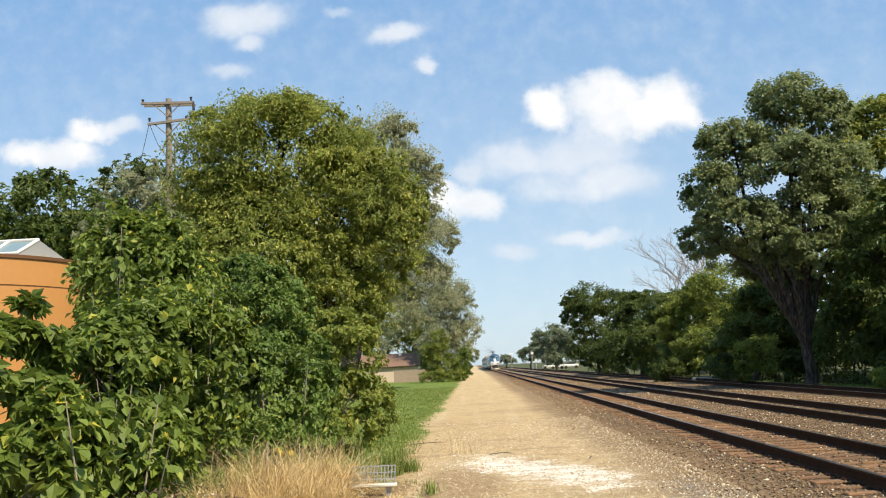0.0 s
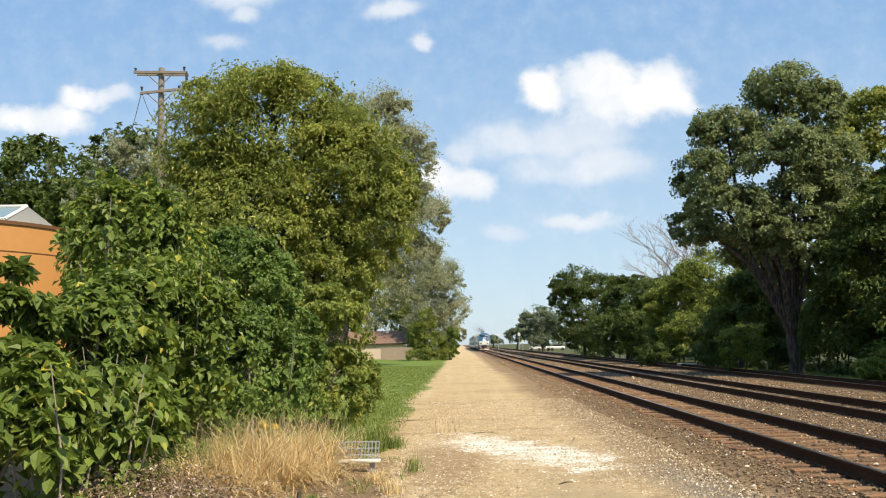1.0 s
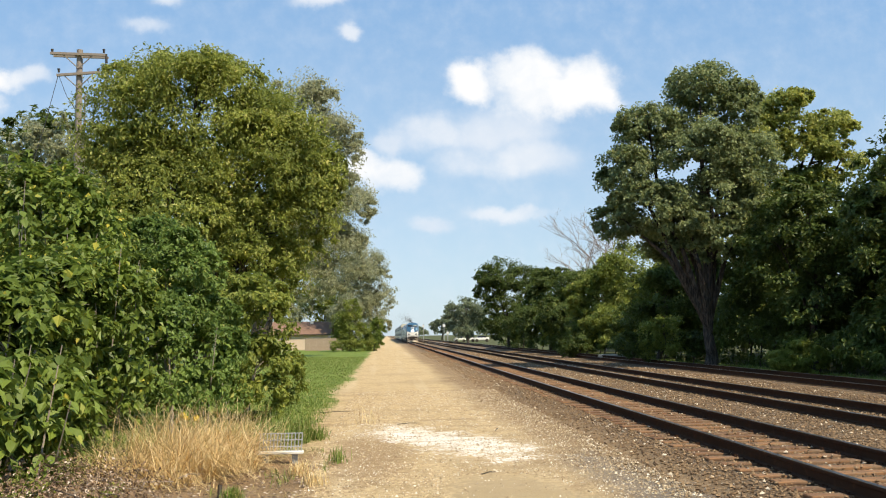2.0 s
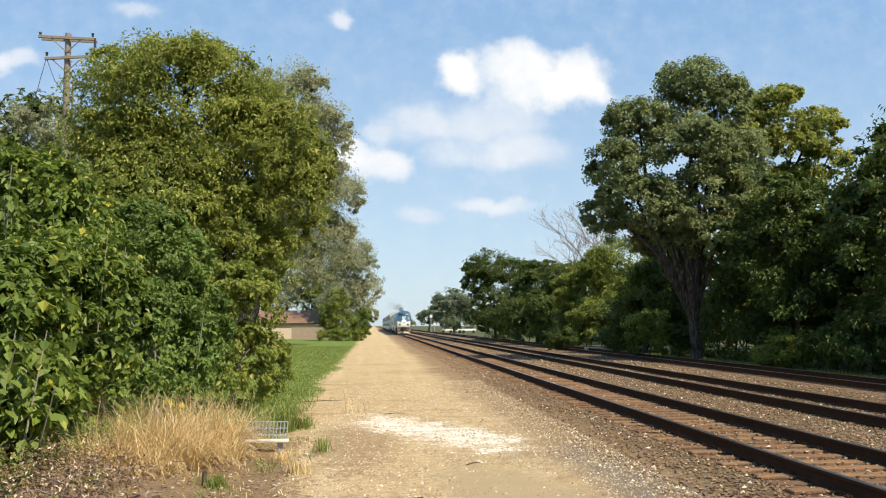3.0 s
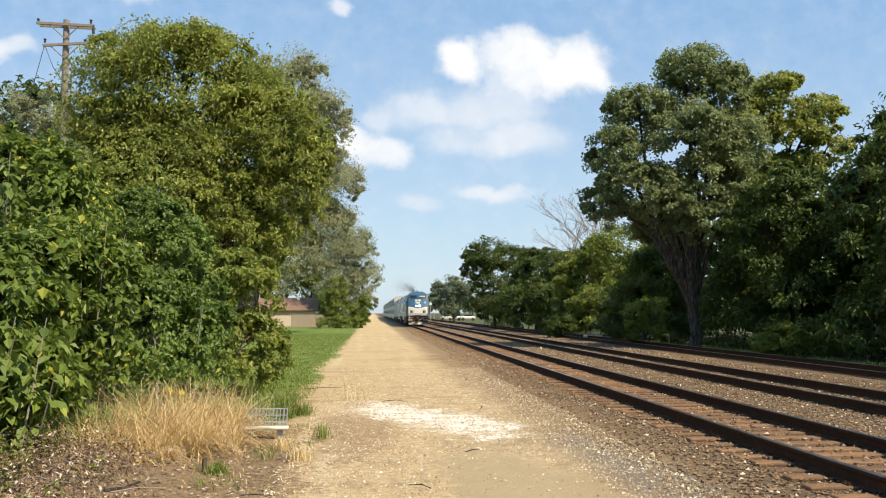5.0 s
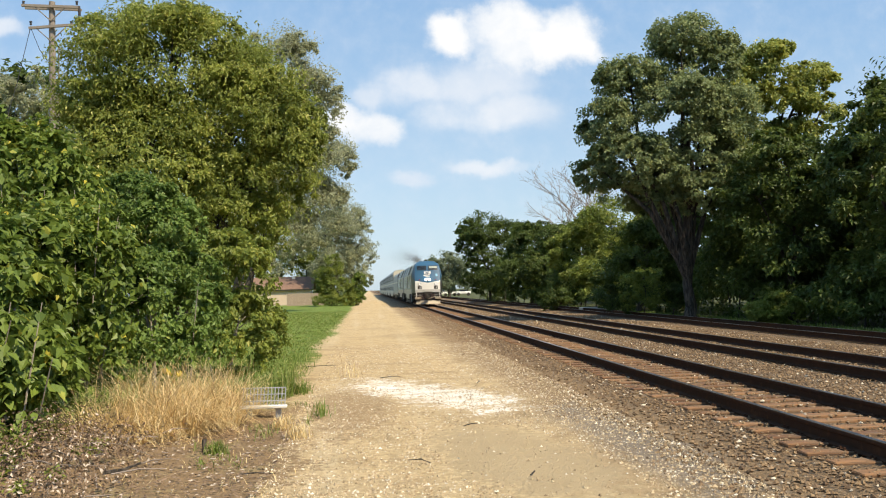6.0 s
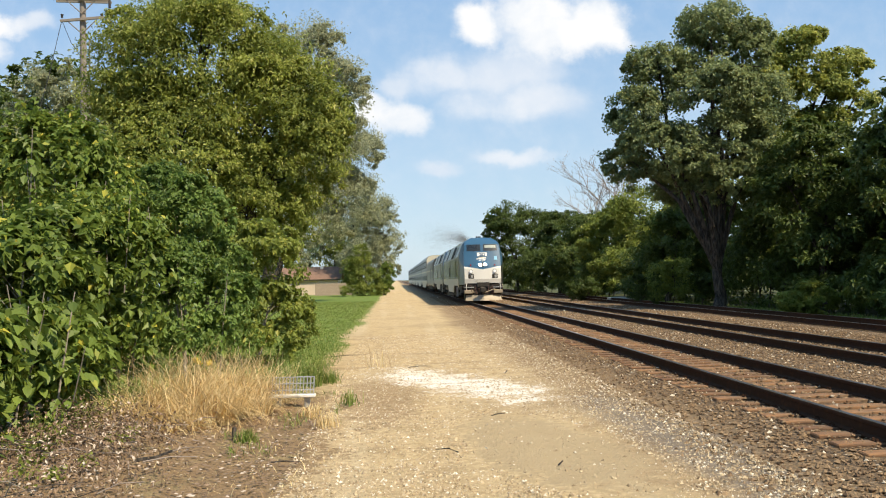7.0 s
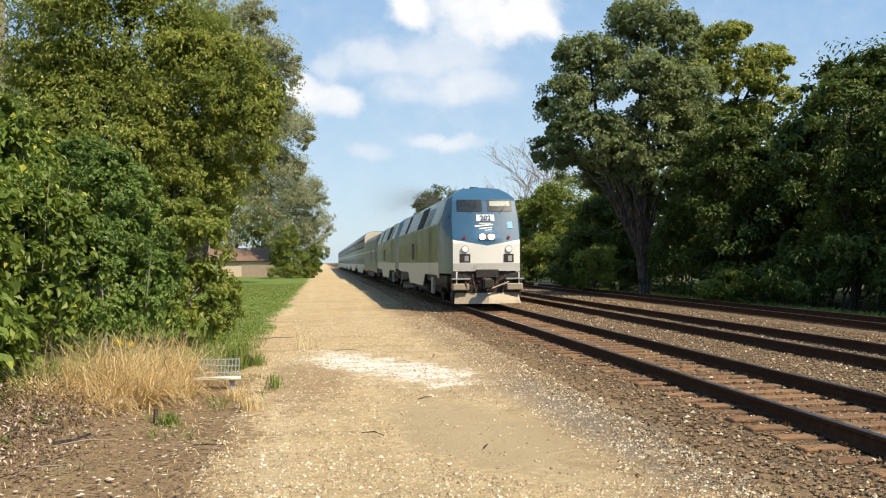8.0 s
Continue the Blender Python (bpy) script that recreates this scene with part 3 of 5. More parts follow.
def blade_patch(name, spots, height, mat, rng, width=0.010, lean=0.5, parent=None, fall=None):
    """Grass: bent blades at the given places."""
    n = len(spots)
    p = np.asarray(spots, float)
    h = height * rng.uniform(0.45, 1.25, n)[:, None]
    w = rng.uniform(0, 2 * np.pi, n) if fall is None else fall + rng.normal(size=n) * 0.9
    d = np.stack([np.cos(w), np.sin(w), np.zeros(n)], 1)
    s = np.stack([-np.sin(w), np.cos(w), np.zeros(n)], 1) * width
    bend = lean * rng.uniform(0.2, 1.3, n)[:, None]
    up = np.array([0, 0, 1.0])
    a, b = p - s, p + s
    m = p + up * h * 0.6 + d * h * bend * 0.35
    t = p + up * h * (1.05 - 0.35 * bend) + d * h * bend
    verts = np.stack([a, b, m + s * 0.8, m - s * 0.8, t], 1).reshape(-1, 3)
    base = np.arange(n)[:, None] * 5
    faces = np.concatenate([base + (0, 1, 2), base + (0, 2, 3), base + (3, 2, 4)], 1).reshape(-1, 3)
    return raw(name, verts, faces, mat, parent)


def shoots(x, y, top, n, seed):
    """Upright pale stems; pairs of big leaves droop from every node."""
    rng = np.random.default_rng(seed)
    ob = thing("leafy_shoots", pose(x, y, 0), "upright pale stems with large drooping green leaves", "bush", "shoots in the hedge")
    verts, count = [], 0
    for i in range(n):
        foot = np.array([rng.uniform(-0.7, 0.7), rng.uniform(-0.5, 0.5), -0.1])
        h = top * rng.uniform(0.55, 1.05)
        tip = foot + (rng.normal() * 0.38, rng.normal() * 0.38, h)
        part("stem", tube(bmesh.new(), [foot, (foot + tip) / 2 + rng.normal(size=3) * 0.04, tip], [0.014, 0.011, 0.005], 5), BARK_PALE, ob)
        for z in np.cumsum(rng.uniform(0.05, 0.22, 60)) / h:
            if z > 1.0:
                break
            for w in rng.uniform(0, 2 * np.pi) + np.arange(4) * np.pi / 2 + rng.normal(size=4) * 0.3:
                out = np.array([np.cos(w), np.sin(w), 0])
                p = foot + (tip - foot) * min(1.0, z) + out * rng.uniform(0.03, 0.34)
                along = out * 0.75 + (0, 0, -rng.uniform(0.25, 0.9)) + rng.normal(size=3) * 0.12
                along /= np.linalg.norm(along)
                side = np.cross((0, 0, 1), out)
                up = np.cross(along, side)
                up = up if up[2] > 0 else -up
                k = rng.uniform(0.11, 0.20)
                m = p + along * k * 0.38
                verts += [p, m + side * k * 0.30 + up * k * 0.08, p + along * k * 0.72 + side * k * 0.2, p + along * k - up * k * 0.1, p + along * k * 0.72 - side * k * 0.2, m - side * k * 0.30 + up * k * 0.08, p + along * k * 0.6 - up * k * 0.03]
                count += 1
    base = np.arange(count)[:, None] * 7
    fan = np.concatenate([base + (0, 1, 6), base + (1, 2, 6), base + (2, 3, 6), base + (3, 4, 6), base + (4, 5, 6), base + (5, 0, 6)], 1).reshape(-1, 3)
    tagged(raw("leaf_cover", np.array(verts), fan, LEAF_HEDGE, ob), kind="stuff")


def make_left_plants():
    # tall broadleaf bushes that line the lane
    rows = [
        ("hedge_bush", (-5.6, 15.5, 0), [(-5.9, 16.2, 3.3, 1.3, 1.4, 1.6), (-5.2, 15.0, 1.8, 1.5, 1.5, 1.6), (-6.4, 16.8, 4.1, 0.8, 0.9, 0.9)], 30000, 0.14, LEAF_HEDGE, "tall broad-leaved green bush with yellowing top shoots"),
        ("hedge_bush", (-4.0, 17.5, 0), [(-4.2, 17.8, 2.6, 1.1, 1.2, 1.3), (-3.9, 17.0, 1.2, 1.2, 1.2, 1.2), (-4.6, 18.2, 3.3, 0.8, 0.8, 0.9)], 36000, 0.095, LEAF_PRIVET, "dense green bush with pale stems beside dry grass"),
        ("hedge_bush", (-3.0, 19.8, 0), [(-2.9, 20.0, 2.1, 0.85, 1.0, 1.1), (-2.6, 19.6, 1.0, 0.9, 1.0, 0.9)], 20000, 0.115, LEAF_SHRUB, "loose green bush reaching over the grass verge"),
        ("hedge_bush", (-4.9, 11.8, 0), [(-4.9, 12.3, 1.7, 0.9, 1.1, 1.0), (-4.6, 11.5, 0.9, 0.9, 1.0, 0.8), (-4.7, 13.0, 2.3, 0.7, 0.8, 0.7)], 16000, 0.17, LEAF_HEDGE, "dark green broad-leaved bush over a brush pile"),
        ("hedge_bush", (-4.7, 9.0, 0), [(-4.8, 9.2, 1.9, 0.55, 0.7, 0.75), (-4.4, 9.0, 1.0, 0.7, 0.8, 0.9)], 9000, 0.16, LEAF_HEDGE, "low bush with large jagged green leaves"),
        ("hedge_bush", (-7.4, 20.0, 0), [(-7.2, 20.5, 3.2, 1.5, 1.5, 2.3), (-5.5, 20.8, 3.0, 1.4, 1.3, 2.2)], 24000, 0.13, LEAF_ELM, "tall green bush in front of the big tree"),
    ]
    for i, (name, base, lobes, count, size, mat, label) in enumerate(rows):
        tree(name, base, lobes, count, size, mat, label, "bush", "bushes along the lane", 20 + i, 0.05, BARK_PALE, 0.3, 12, 0.34, droop=0.75, clump=0.2, narrow=0.62, shell=0.6)
    # pale upright shoots with whorls of hanging leaves
    for i, (x, y, top, n) in enumerate(((-5.7, 14.2, 4.2, 9), (-4.3, 15.8, 3.2, 5), (-3.4, 18.2, 2.5, 3), (-4.5, 10.9, 2.1, 8), (-4.3, 8.7, 1.9, 6), (-5.0, 14.9, 3.6, 9), (-3.7, 16.6, 2.0, 3))):
        shoots(x, y, top, n, 200 + i)
    tree("broadleaf_tree", (-6.2, 30.5, 0), [
        (-6.3, 30.5, 8.85, 2.9, 3.0, 2.4), (-8.2, 30.5, 8.4, 1.9, 2.2, 2.6), (-4.0, 30.5, 7.7, 2.0, 2.4, 2.3), (-3.1, 30.2, 5.9, 1.6, 2.0, 2.0),
        (-4.2, 29.6, 4.6, 1.7, 1.8, 1.8), (-6.8, 29.0, 5.9, 2.4, 2.0, 2.3), (-8.8, 30.0, 5.6, 1.7, 1.8, 2.4), (-3.3, 30.0, 3.9, 0.9, 1.1, 1.2), (-2.6, 30.2, 7.2, 1.2, 1.6, 1.5)],
        190000, 0.13, LEAF_ELM, "large spreading tree with olive-green and yellowish leaves", seed=41, radius=0.34, many=17, sprout=0.31, clump=0.24, droop=0.6, core=0.5, shell=0.66)
    tree("tall_tree", (-9.6, 66, 0), [
        (-6.2, 66, 17.8, 3.0, 3.0, 3.2), (-3.4, 65, 15.5, 2.0, 2.5, 2.4), (-8.5, 66, 15.0, 3.6, 3, 4.0), (-5.0, 65, 12.5, 3.2, 3, 3.0), (-7.3, 66, 8.5, 2.8, 3, 3.2)],
        78000, 0.19, LEAF_GREY, "tall airy tree with grey-green leaves", group="grey-green trees by the house", seed=51, radius=0.34, many=14, sprout=0.30, clump=0.30, narrow=0.5, shell=0.3)
    tree("tall_tree", (-11.8, 84, 0), [
        (-3.5, 84, 13.5, 2.6, 2.6, 2.4), (-7.2, 84, 11, 4.2, 3, 4.4), (-3.8, 84, 9.2, 2.6, 3, 3.0), (-7.0, 84, 7.0, 3.5, 3, 2.8)],
        72000, 0.20, LEAF_GREY, "airy tree with drooping grey-green leaves behind the house", group="grey-green trees by the house", seed=52, radius=0.36, many=14, sprout=0.30, clump=0.30, narrow=0.5, shell=0.3, droop=0.7)
    tree("tall_tree", (-5.2, 126.5, 0), [
        (-2.9, 125, 10.0, 3.5, 3.2, 3.7), (-0.9, 125, 7.1, 2.4, 2.7, 2.4), (-6.0, 126, 10.3, 4.4, 3.8, 4.9), (-4.4, 125, 5.3, 3.5, 3.2, 3.3)],
        46000, 0.25, LEAF_GREY, "grey-green tree overhanging the lane", group="grey-green trees by the house", seed=53, radius=0.36, many=14, sprout=0.30, clump=0.30, narrow=0.5, shell=0.3, droop=0.7)
    tree("garden_shrub", (-4.4, 109, 0), [(-4.6, 109, 2.6, 2.0, 1.8, 2.7), (-3.3, 108.5, 1.5, 1.5, 1.5, 1.8), (-5.0, 109.5, 1.7, 1.1, 1.4, 1.8), (-4.3, 109, 4.7, 1.5, 1.5, 1.6), (-4.5, 108, 0.7, 2.3, 1.5, 0.9), (-2.9, 108, 0.6, 1.3, 1.2, 0.8)], 26000, 0.19, LEAF_SHRUB, "rounded yellow-green shrub beside a wooden fence", "shrub", "", 54, 0.08)
    tree("garden_shrub", (-1.5, 110, 0), [(-1.7, 110, 1.5, 1.1, 1.2, 1.7), (-1.0, 110.5, 2.4, 0.9, 1.2, 1.6), (-1.4, 109.6, 0.6, 1.2, 1.1, 0.8)], 13000, 0.19, LEAF_HEDGE, "green shrub at the lane's edge", "shrub", "", 55, 0.08)
    tree("garden_shrub", (-15.5, 118, 0), [(-15.0, 118, 3.4, 2.6, 2.0, 2.6), (-18.0, 119, 3.0, 2.5, 2.0, 2.6)], 10000, 0.28, LEAF_SHRUB, "green shrub behind the low house", "shrub", "", 56, 0.08)
    for i, (x, y, h) in enumerate(((-20, 142, 14), (-14.5, 140, 13), (-9.5, 141, 13.5), (-4.6, 140, 12), (-26, 142, 14))):
        tree("garden_tree", (x, y, 0), [(x, y, h * .62, 3.6, 3, h * .36), (x + 1.8, y, h * .36, 3.4, 3, h * .34), (x - 1.8, y, h * .3, 3.2, 3, h * .3)], 9000, 0.42, LEAF_GREY if i % 2 else LEAF_SHRUB, "leafy tree closing the garden behind the house", "tree", "trees behind the house", 57 + i, 0.2)
    tree("pale_tree", (-16.8, 45.5, 0), [(-17.2, 45.5, 10.6, 1.7, 1.5, 2.0), (-15.2, 45.2, 10.9, 1.5, 1.4, 2.0), (-16.2, 45, 8.2, 2.4, 1.6, 2.2), (-18.9, 46, 9.3, 1.4, 1.4, 1.6)],
         22000, 0.16, LEAF_GREY, "slender pale grey-green tree behind the utility pole", "tree", "", 68, 0.14, many=12, clump=0.26, shell=0.3)
    # dark woods behind the tank
    for i, (x, y, h, r) in enumerate(((-30, 56, 15.8, 5.5), (-24.5, 55, 15.4, 4.6), (-19.5, 52, 14.8, 4.0), (-36, 58, 15.8, 6), (-14.5, 58, 14.0, 4.2))):
        tree("wood_tree", (x, y, 0), [(x, y, h - r * .75, r, r * .8, r * .75), (x - r * .6, y - 1, h * .5, r * .8, r * .8, h * .33), (x + r * .6, y - 1, h * .48, r * .8, r * .8, h * .33)],
             13000, 0.38, LEAF_DARK, "dark green woodland tree with feathery top", group="dark woods", seed=60 + i, radius=0.3)


def make_right_plants():
    tree("cottonwood_tree", (16.55, 45.5, -0.1), [
        (16.66, 46, 14.25, 1.7, 2.2, 1.5), (18.56, 46, 13.55, 1.3, 1.8, 1.3), (13.76, 46, 12.15, 1.7, 2.0, 1.5), (12.56, 46, 10.05, 1.4, 2.0, 1.4), (16.06, 45, 10.85, 2.0, 2.4, 1.8),
        (18.66, 45.6, 10.45, 1.7, 2.0, 1.7), (17.46, 45.2, 8.45, 2.0, 2.2, 1.7), (13.66, 45.5, 8.05, 2.0, 2.2, 1.5), (11.96, 46, 7.35, 1.2, 1.6, 1.1), (15.46, 46.5, 6.45, 2.0, 2.0, 1.4), (17.16, 44.6, 6.25, 1.7, 1.5, 1.2), (14.96, 44.7, 7.25, 1.6, 1.5, 1.2), (19.46, 46, 7.45, 1.7, 2.0, 1.6)],
        135000, 0.165, LEAF_COTTON, "huge old cottonwood with dark rugged trunk and glossy leaves", seed=71, radius=0.33, bark=BARK, fork=0.17, many=10, sprout=0.36, clump=0.22, narrow=0.75, core=0.7)
    tree("turning_tree", (23.0, 52.5, -0.2), [(24.0, 52, 14.6, 1.9, 2.0, 1.5), (26.9, 52.5, 13.6, 1.8, 1.8, 1.3), (22.2, 52, 13.0, 1.7, 1.8, 1.5), (25.2, 52, 12.4, 1.6, 1.7, 1.0), (22.4, 52.5, 10.3, 1.9, 1.8, 1.6), (25.4, 52.5, 10.2, 2.0, 1.8, 1.4), (27.6, 52.5, 11.6, 1.3, 1.5, 1.0)],
        52000, 0.19, LEAF_YELLOW, "tree with leaves turning yellow and bare dark limbs", seed=72, radius=0.36, fork=0.45, shell=0.25, clump=0.28, many=12, narrow=0.75)
    # the last two, out of view, are added to shade the grass strip
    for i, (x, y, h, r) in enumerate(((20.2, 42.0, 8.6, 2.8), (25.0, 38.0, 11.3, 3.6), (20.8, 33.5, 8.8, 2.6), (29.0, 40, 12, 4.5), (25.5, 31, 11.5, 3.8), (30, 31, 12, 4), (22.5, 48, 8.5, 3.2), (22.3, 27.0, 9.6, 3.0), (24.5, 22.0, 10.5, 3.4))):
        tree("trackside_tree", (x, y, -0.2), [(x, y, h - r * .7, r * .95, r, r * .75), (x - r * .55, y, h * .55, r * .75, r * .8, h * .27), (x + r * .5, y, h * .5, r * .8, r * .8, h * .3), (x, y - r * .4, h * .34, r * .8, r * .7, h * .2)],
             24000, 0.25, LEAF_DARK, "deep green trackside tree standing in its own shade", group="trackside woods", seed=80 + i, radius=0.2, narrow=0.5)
    rows = [
        ((19.5, 72, -.2), [(19.6, 72, 6.0, 3.2, 3, 2.7), (17.2, 73, 4.2, 2.4, 2.4, 2.4), (22, 70, 4.2, 3, 3, 2.6), (18, 70, 2.0, 2.6, 2.4, 1.8)], 34000),
        ((17.8, 84, -.2), [(17.6, 84, 5.2, 2.6, 3, 2.3), (16, 83, 3.2, 2.2, 2.6, 2.6), (20, 84, 5.4, 2.4, 2.6, 2.6)], 26000),
        ((17.8, 98, -.2), [(18.2, 98, 5.6, 3.4, 3, 3.0), (16.0, 97, 3.2, 2.6, 2.6, 2.8)], 22000),
        ((15.0, 111, -.2), [(14.2, 111, 8.4, 3.2, 3.2, 2.6), (12.6, 111, 7.0, 1.9, 2.4, 2.0), (17.2, 112, 7.6, 2.8, 3, 2.6), (14.8, 110, 4.0, 3.2, 3, 3.0)], 34000),
        ((17.5, 58, -.2), [(18.0, 58, 3.4, 2.2, 2.2, 2.6), (20.0, 59, 4.5, 2.4, 2.2, 3.0)], 22000),
    ]
    for i, (base, lobes, count) in enumerate(rows):
        tree("trackside_tree", base, lobes, count, 0.27, LEAF_DARK if i != 0 else LEAF_SHRUB, "green trackside tree beyond the rails" if i else "lighter green bushy tree beyond the rails", group="trackside woods", seed=90 + i, radius=0.2)
    for i, (x, y, a, h) in enumerate(((15.7, 51, 1.3, 2.7), (14.2, 52.5, 1.2, 1.7), (17.2, 50.5, 1.2, 1.8), (17.0, 36.2, 0.8, 1.25), (16.1, 36.4, 0.7, 0.9), (19.2, 37, 1.0, 1.6), (13.6, 66, 1.2, 1.6))):
        tree("trackside_shrub", (x, y, -.1), [(x, y, h * .55, a, a, h * .5), (x + a * .5, y, h * .4, a * .7, a * .7, h * .4)], 6000, 0.17, LEAF_SHRUB if i in (0, 3, 4) else LEAF_DARK, "low sunlit shrub at the wood's edge", "shrub", "shrubs at the wood's edge", 100 + i, 0.05)
    tree("far_tree", (17, 190, -.2), [(16.5, 190, 6.4, 3.6, 4, 3.2), (13.6, 190, 6.0, 1.7, 3, 2.4), (20, 191, 5.0, 3, 3, 3), (17, 190, 3.0, 4.5, 3, 2.8)], 16000, 0.45, LEAF_HAZE, "green tree far down the line, paled by painted haze", group="far trees", seed=111)
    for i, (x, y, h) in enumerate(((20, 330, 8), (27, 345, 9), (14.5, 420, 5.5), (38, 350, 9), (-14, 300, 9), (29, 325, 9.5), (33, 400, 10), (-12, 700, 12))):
        tree("far_tree", (x, y, -.3), [(x, y, h * .62, h * .55, 4, h * .38), (x + h * .4, y, h * .45, h * .5, 4, h * .35)], 3000, 0.9, LEAF_HAZE, "tree in the far distance, haze put into its leaf colour", group="far trees", seed=120 + i, many=4)
    # undergrowth and a second row that close the wood
    rng = random.Random(17)
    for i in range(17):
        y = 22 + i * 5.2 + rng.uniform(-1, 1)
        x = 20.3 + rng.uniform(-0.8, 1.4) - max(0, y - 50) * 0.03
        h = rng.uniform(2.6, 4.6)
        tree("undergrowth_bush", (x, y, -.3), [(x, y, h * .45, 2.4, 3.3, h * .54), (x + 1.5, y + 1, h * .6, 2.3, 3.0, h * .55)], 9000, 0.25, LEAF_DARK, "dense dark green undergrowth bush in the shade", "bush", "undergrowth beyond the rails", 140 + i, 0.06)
    for i in range(9):
        y = 29 + i * 5.6 + rng.uniform(-1, 1)
        x = 24.6 + rng.uniform(-1, 1)
        h = rng.uniform(3.4, 5.0)
        tree("undergrowth_bush", (x, y, -.3), [(x, y, h * .42, 2.6, 3.2, h * .5), (x + 1.5, y + 1, h * .6, 2.2, 2.6, h * .5)], 6000, 0.26, LEAF_DARK, "dense dark green undergrowth bush in the shade", "bush", "undergrowth beyond the rails", 220 + i, 0.06)
    for i in range(9):
        y = 62 + i * 7.0 + rng.uniform(-1, 1)
        x = 17.0 - max(0, y - 80) * 0.035 + rng.uniform(-0.5, 0.6)
        h = rng.uniform(3.4, 5.0)
        tree("undergrowth_bush", (x, y, -.2), [(x, y, h * .45, 1.8, 3.2, h * .5), (x + 1.5, y + 1, h * .6, 1.8, 2.6, h * .5)], 7000, 0.28, LEAF_SHRUB if i % 3 == 1 else LEAF_DARK, "dense green undergrowth bush beside the far rails", "bush", "undergrowth beyond the rails", 180 + i, 0.06)
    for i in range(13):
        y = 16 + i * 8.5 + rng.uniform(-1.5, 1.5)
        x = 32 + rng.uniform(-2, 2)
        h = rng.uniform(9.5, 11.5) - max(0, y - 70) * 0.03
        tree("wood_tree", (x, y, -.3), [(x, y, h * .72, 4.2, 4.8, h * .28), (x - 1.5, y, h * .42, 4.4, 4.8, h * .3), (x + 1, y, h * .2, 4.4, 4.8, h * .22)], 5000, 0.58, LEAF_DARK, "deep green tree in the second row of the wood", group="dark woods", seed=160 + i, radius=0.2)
    # leafless tree
    rng = random.Random(7)
    dead = thing("bare_tree", pose(24.4, 101, 0), "leafless pale dead tree with fine branching twigs", "tree")
    bm = bmesh.new()

    def grow(p, d, length, r, depth):
        q = p + d * length
        tube(bm, [p, p.lerp(q, 0.5) + Vector((rng.uniform(-1, 1), rng.uniform(-1, 1), 0)) * length * 0.05, q], [r, r * 0.85, r * 0.65], 5 if depth < 4 else 4)
        if depth == 7:
            return
        for _ in range(3 if depth < 5 else 2):
            turn = Vector((rng.uniform(-1, 1), rng.uniform(-1, 1), rng.uniform(-0.35, 0.5))) * 0.85
            grow(q, (d + turn).normalized(), length * rng.uniform(0.60, 0.84), r * 0.64, depth + 1)

    grow(Vector((0, 0, -0.2)), Vector((0, 0, 1)), 4.4, 0.22, 0)
    part("trunk", bm, DEAD, dead)


make_left_plants()
make_right_plants()


# ---------------------------------------------------------------- train
BODY = [(1.47, 1.12), (1.525, 1.2), (1.525, 3.05), (1.10, 4.12), (0.62, 4.36), (0.0, 4.42)]


def front_y(x, z):
    """How far the nose's skin lies behind its foremost point."""
    lean = 0.0 if z < 2.3 else (z - 2.3) * 0.36 + max(0.0, z - 3.9) * 1.1
    return lean + 0.11 * (x / 1.2) ** 2


def half_wide(z):
    return 1.23 if z < 3.2 else 1.23 - (z - 3.2) * 0.09 - max(0.0, z - 3.9) ** 2 * 2.2


def patch(bm, x0, x1, z0, z1, proud=0.012, depth=0.03, steps=5, skew=0.0):
    """A plate that lies on the nose's skin."""
    grid = []
    for k in (proud, proud - depth):
        rows = []
        for j in range(steps + 1):
            line = []
            for i in range(steps + 1):
                x = x0 + (x1 - x0) * i / steps
                z = z0 + (z1 - z0) * j / steps + skew * (x - x0)
                line.append(bm.verts.new((x, front_y(x, z) - k, z)))
            rows.append(line)
        grid.append(rows)
    a, b = grid
    for j in range(steps):
        for i in range(steps):
            bm.faces.new((a[j][i], a[j][i + 1], a[j + 1][i + 1], a[j + 1][i]))
            bm.faces.new((b[j][i + 1], b[j][i], b[j + 1][i], b[j + 1][i + 1]))
    rim = [(0, i) for i in range(steps)] + [(j, steps) for j in range(steps)] + [(steps, i) for i in range(steps, 0, -1)] + [(j, 0) for j in range(steps, 0, -1)]
    for (j, i), (l, m) in zip(rim, rim[1:] + rim[:1]):
        bm.faces.new((a[l][m], a[j][i], b[j][i], b[l][m]))
    return bm


def nose_skin(bm, low, high, steps=16, rows=12):
    """The front of the nose between two edges given as heights over x."""
    grid = []
    for j in range(rows + 1):
        line = []
        for i in range(steps + 1):
            s = -1 + 2 * i / steps
            z = low(abs(s)) + (high(abs(s)) - low(abs(s))) * j / rows
            x = s * half_wide(z)
            line.append(bm.verts.new((x, front_y(x, z), z)))
        grid.append(line)
    for r, t in zip(grid, grid[1:]):
        for i in range(len(r) - 1):
            bm.faces.new((r[i], r[i + 1], t[i + 1], t[i]))
    return bm


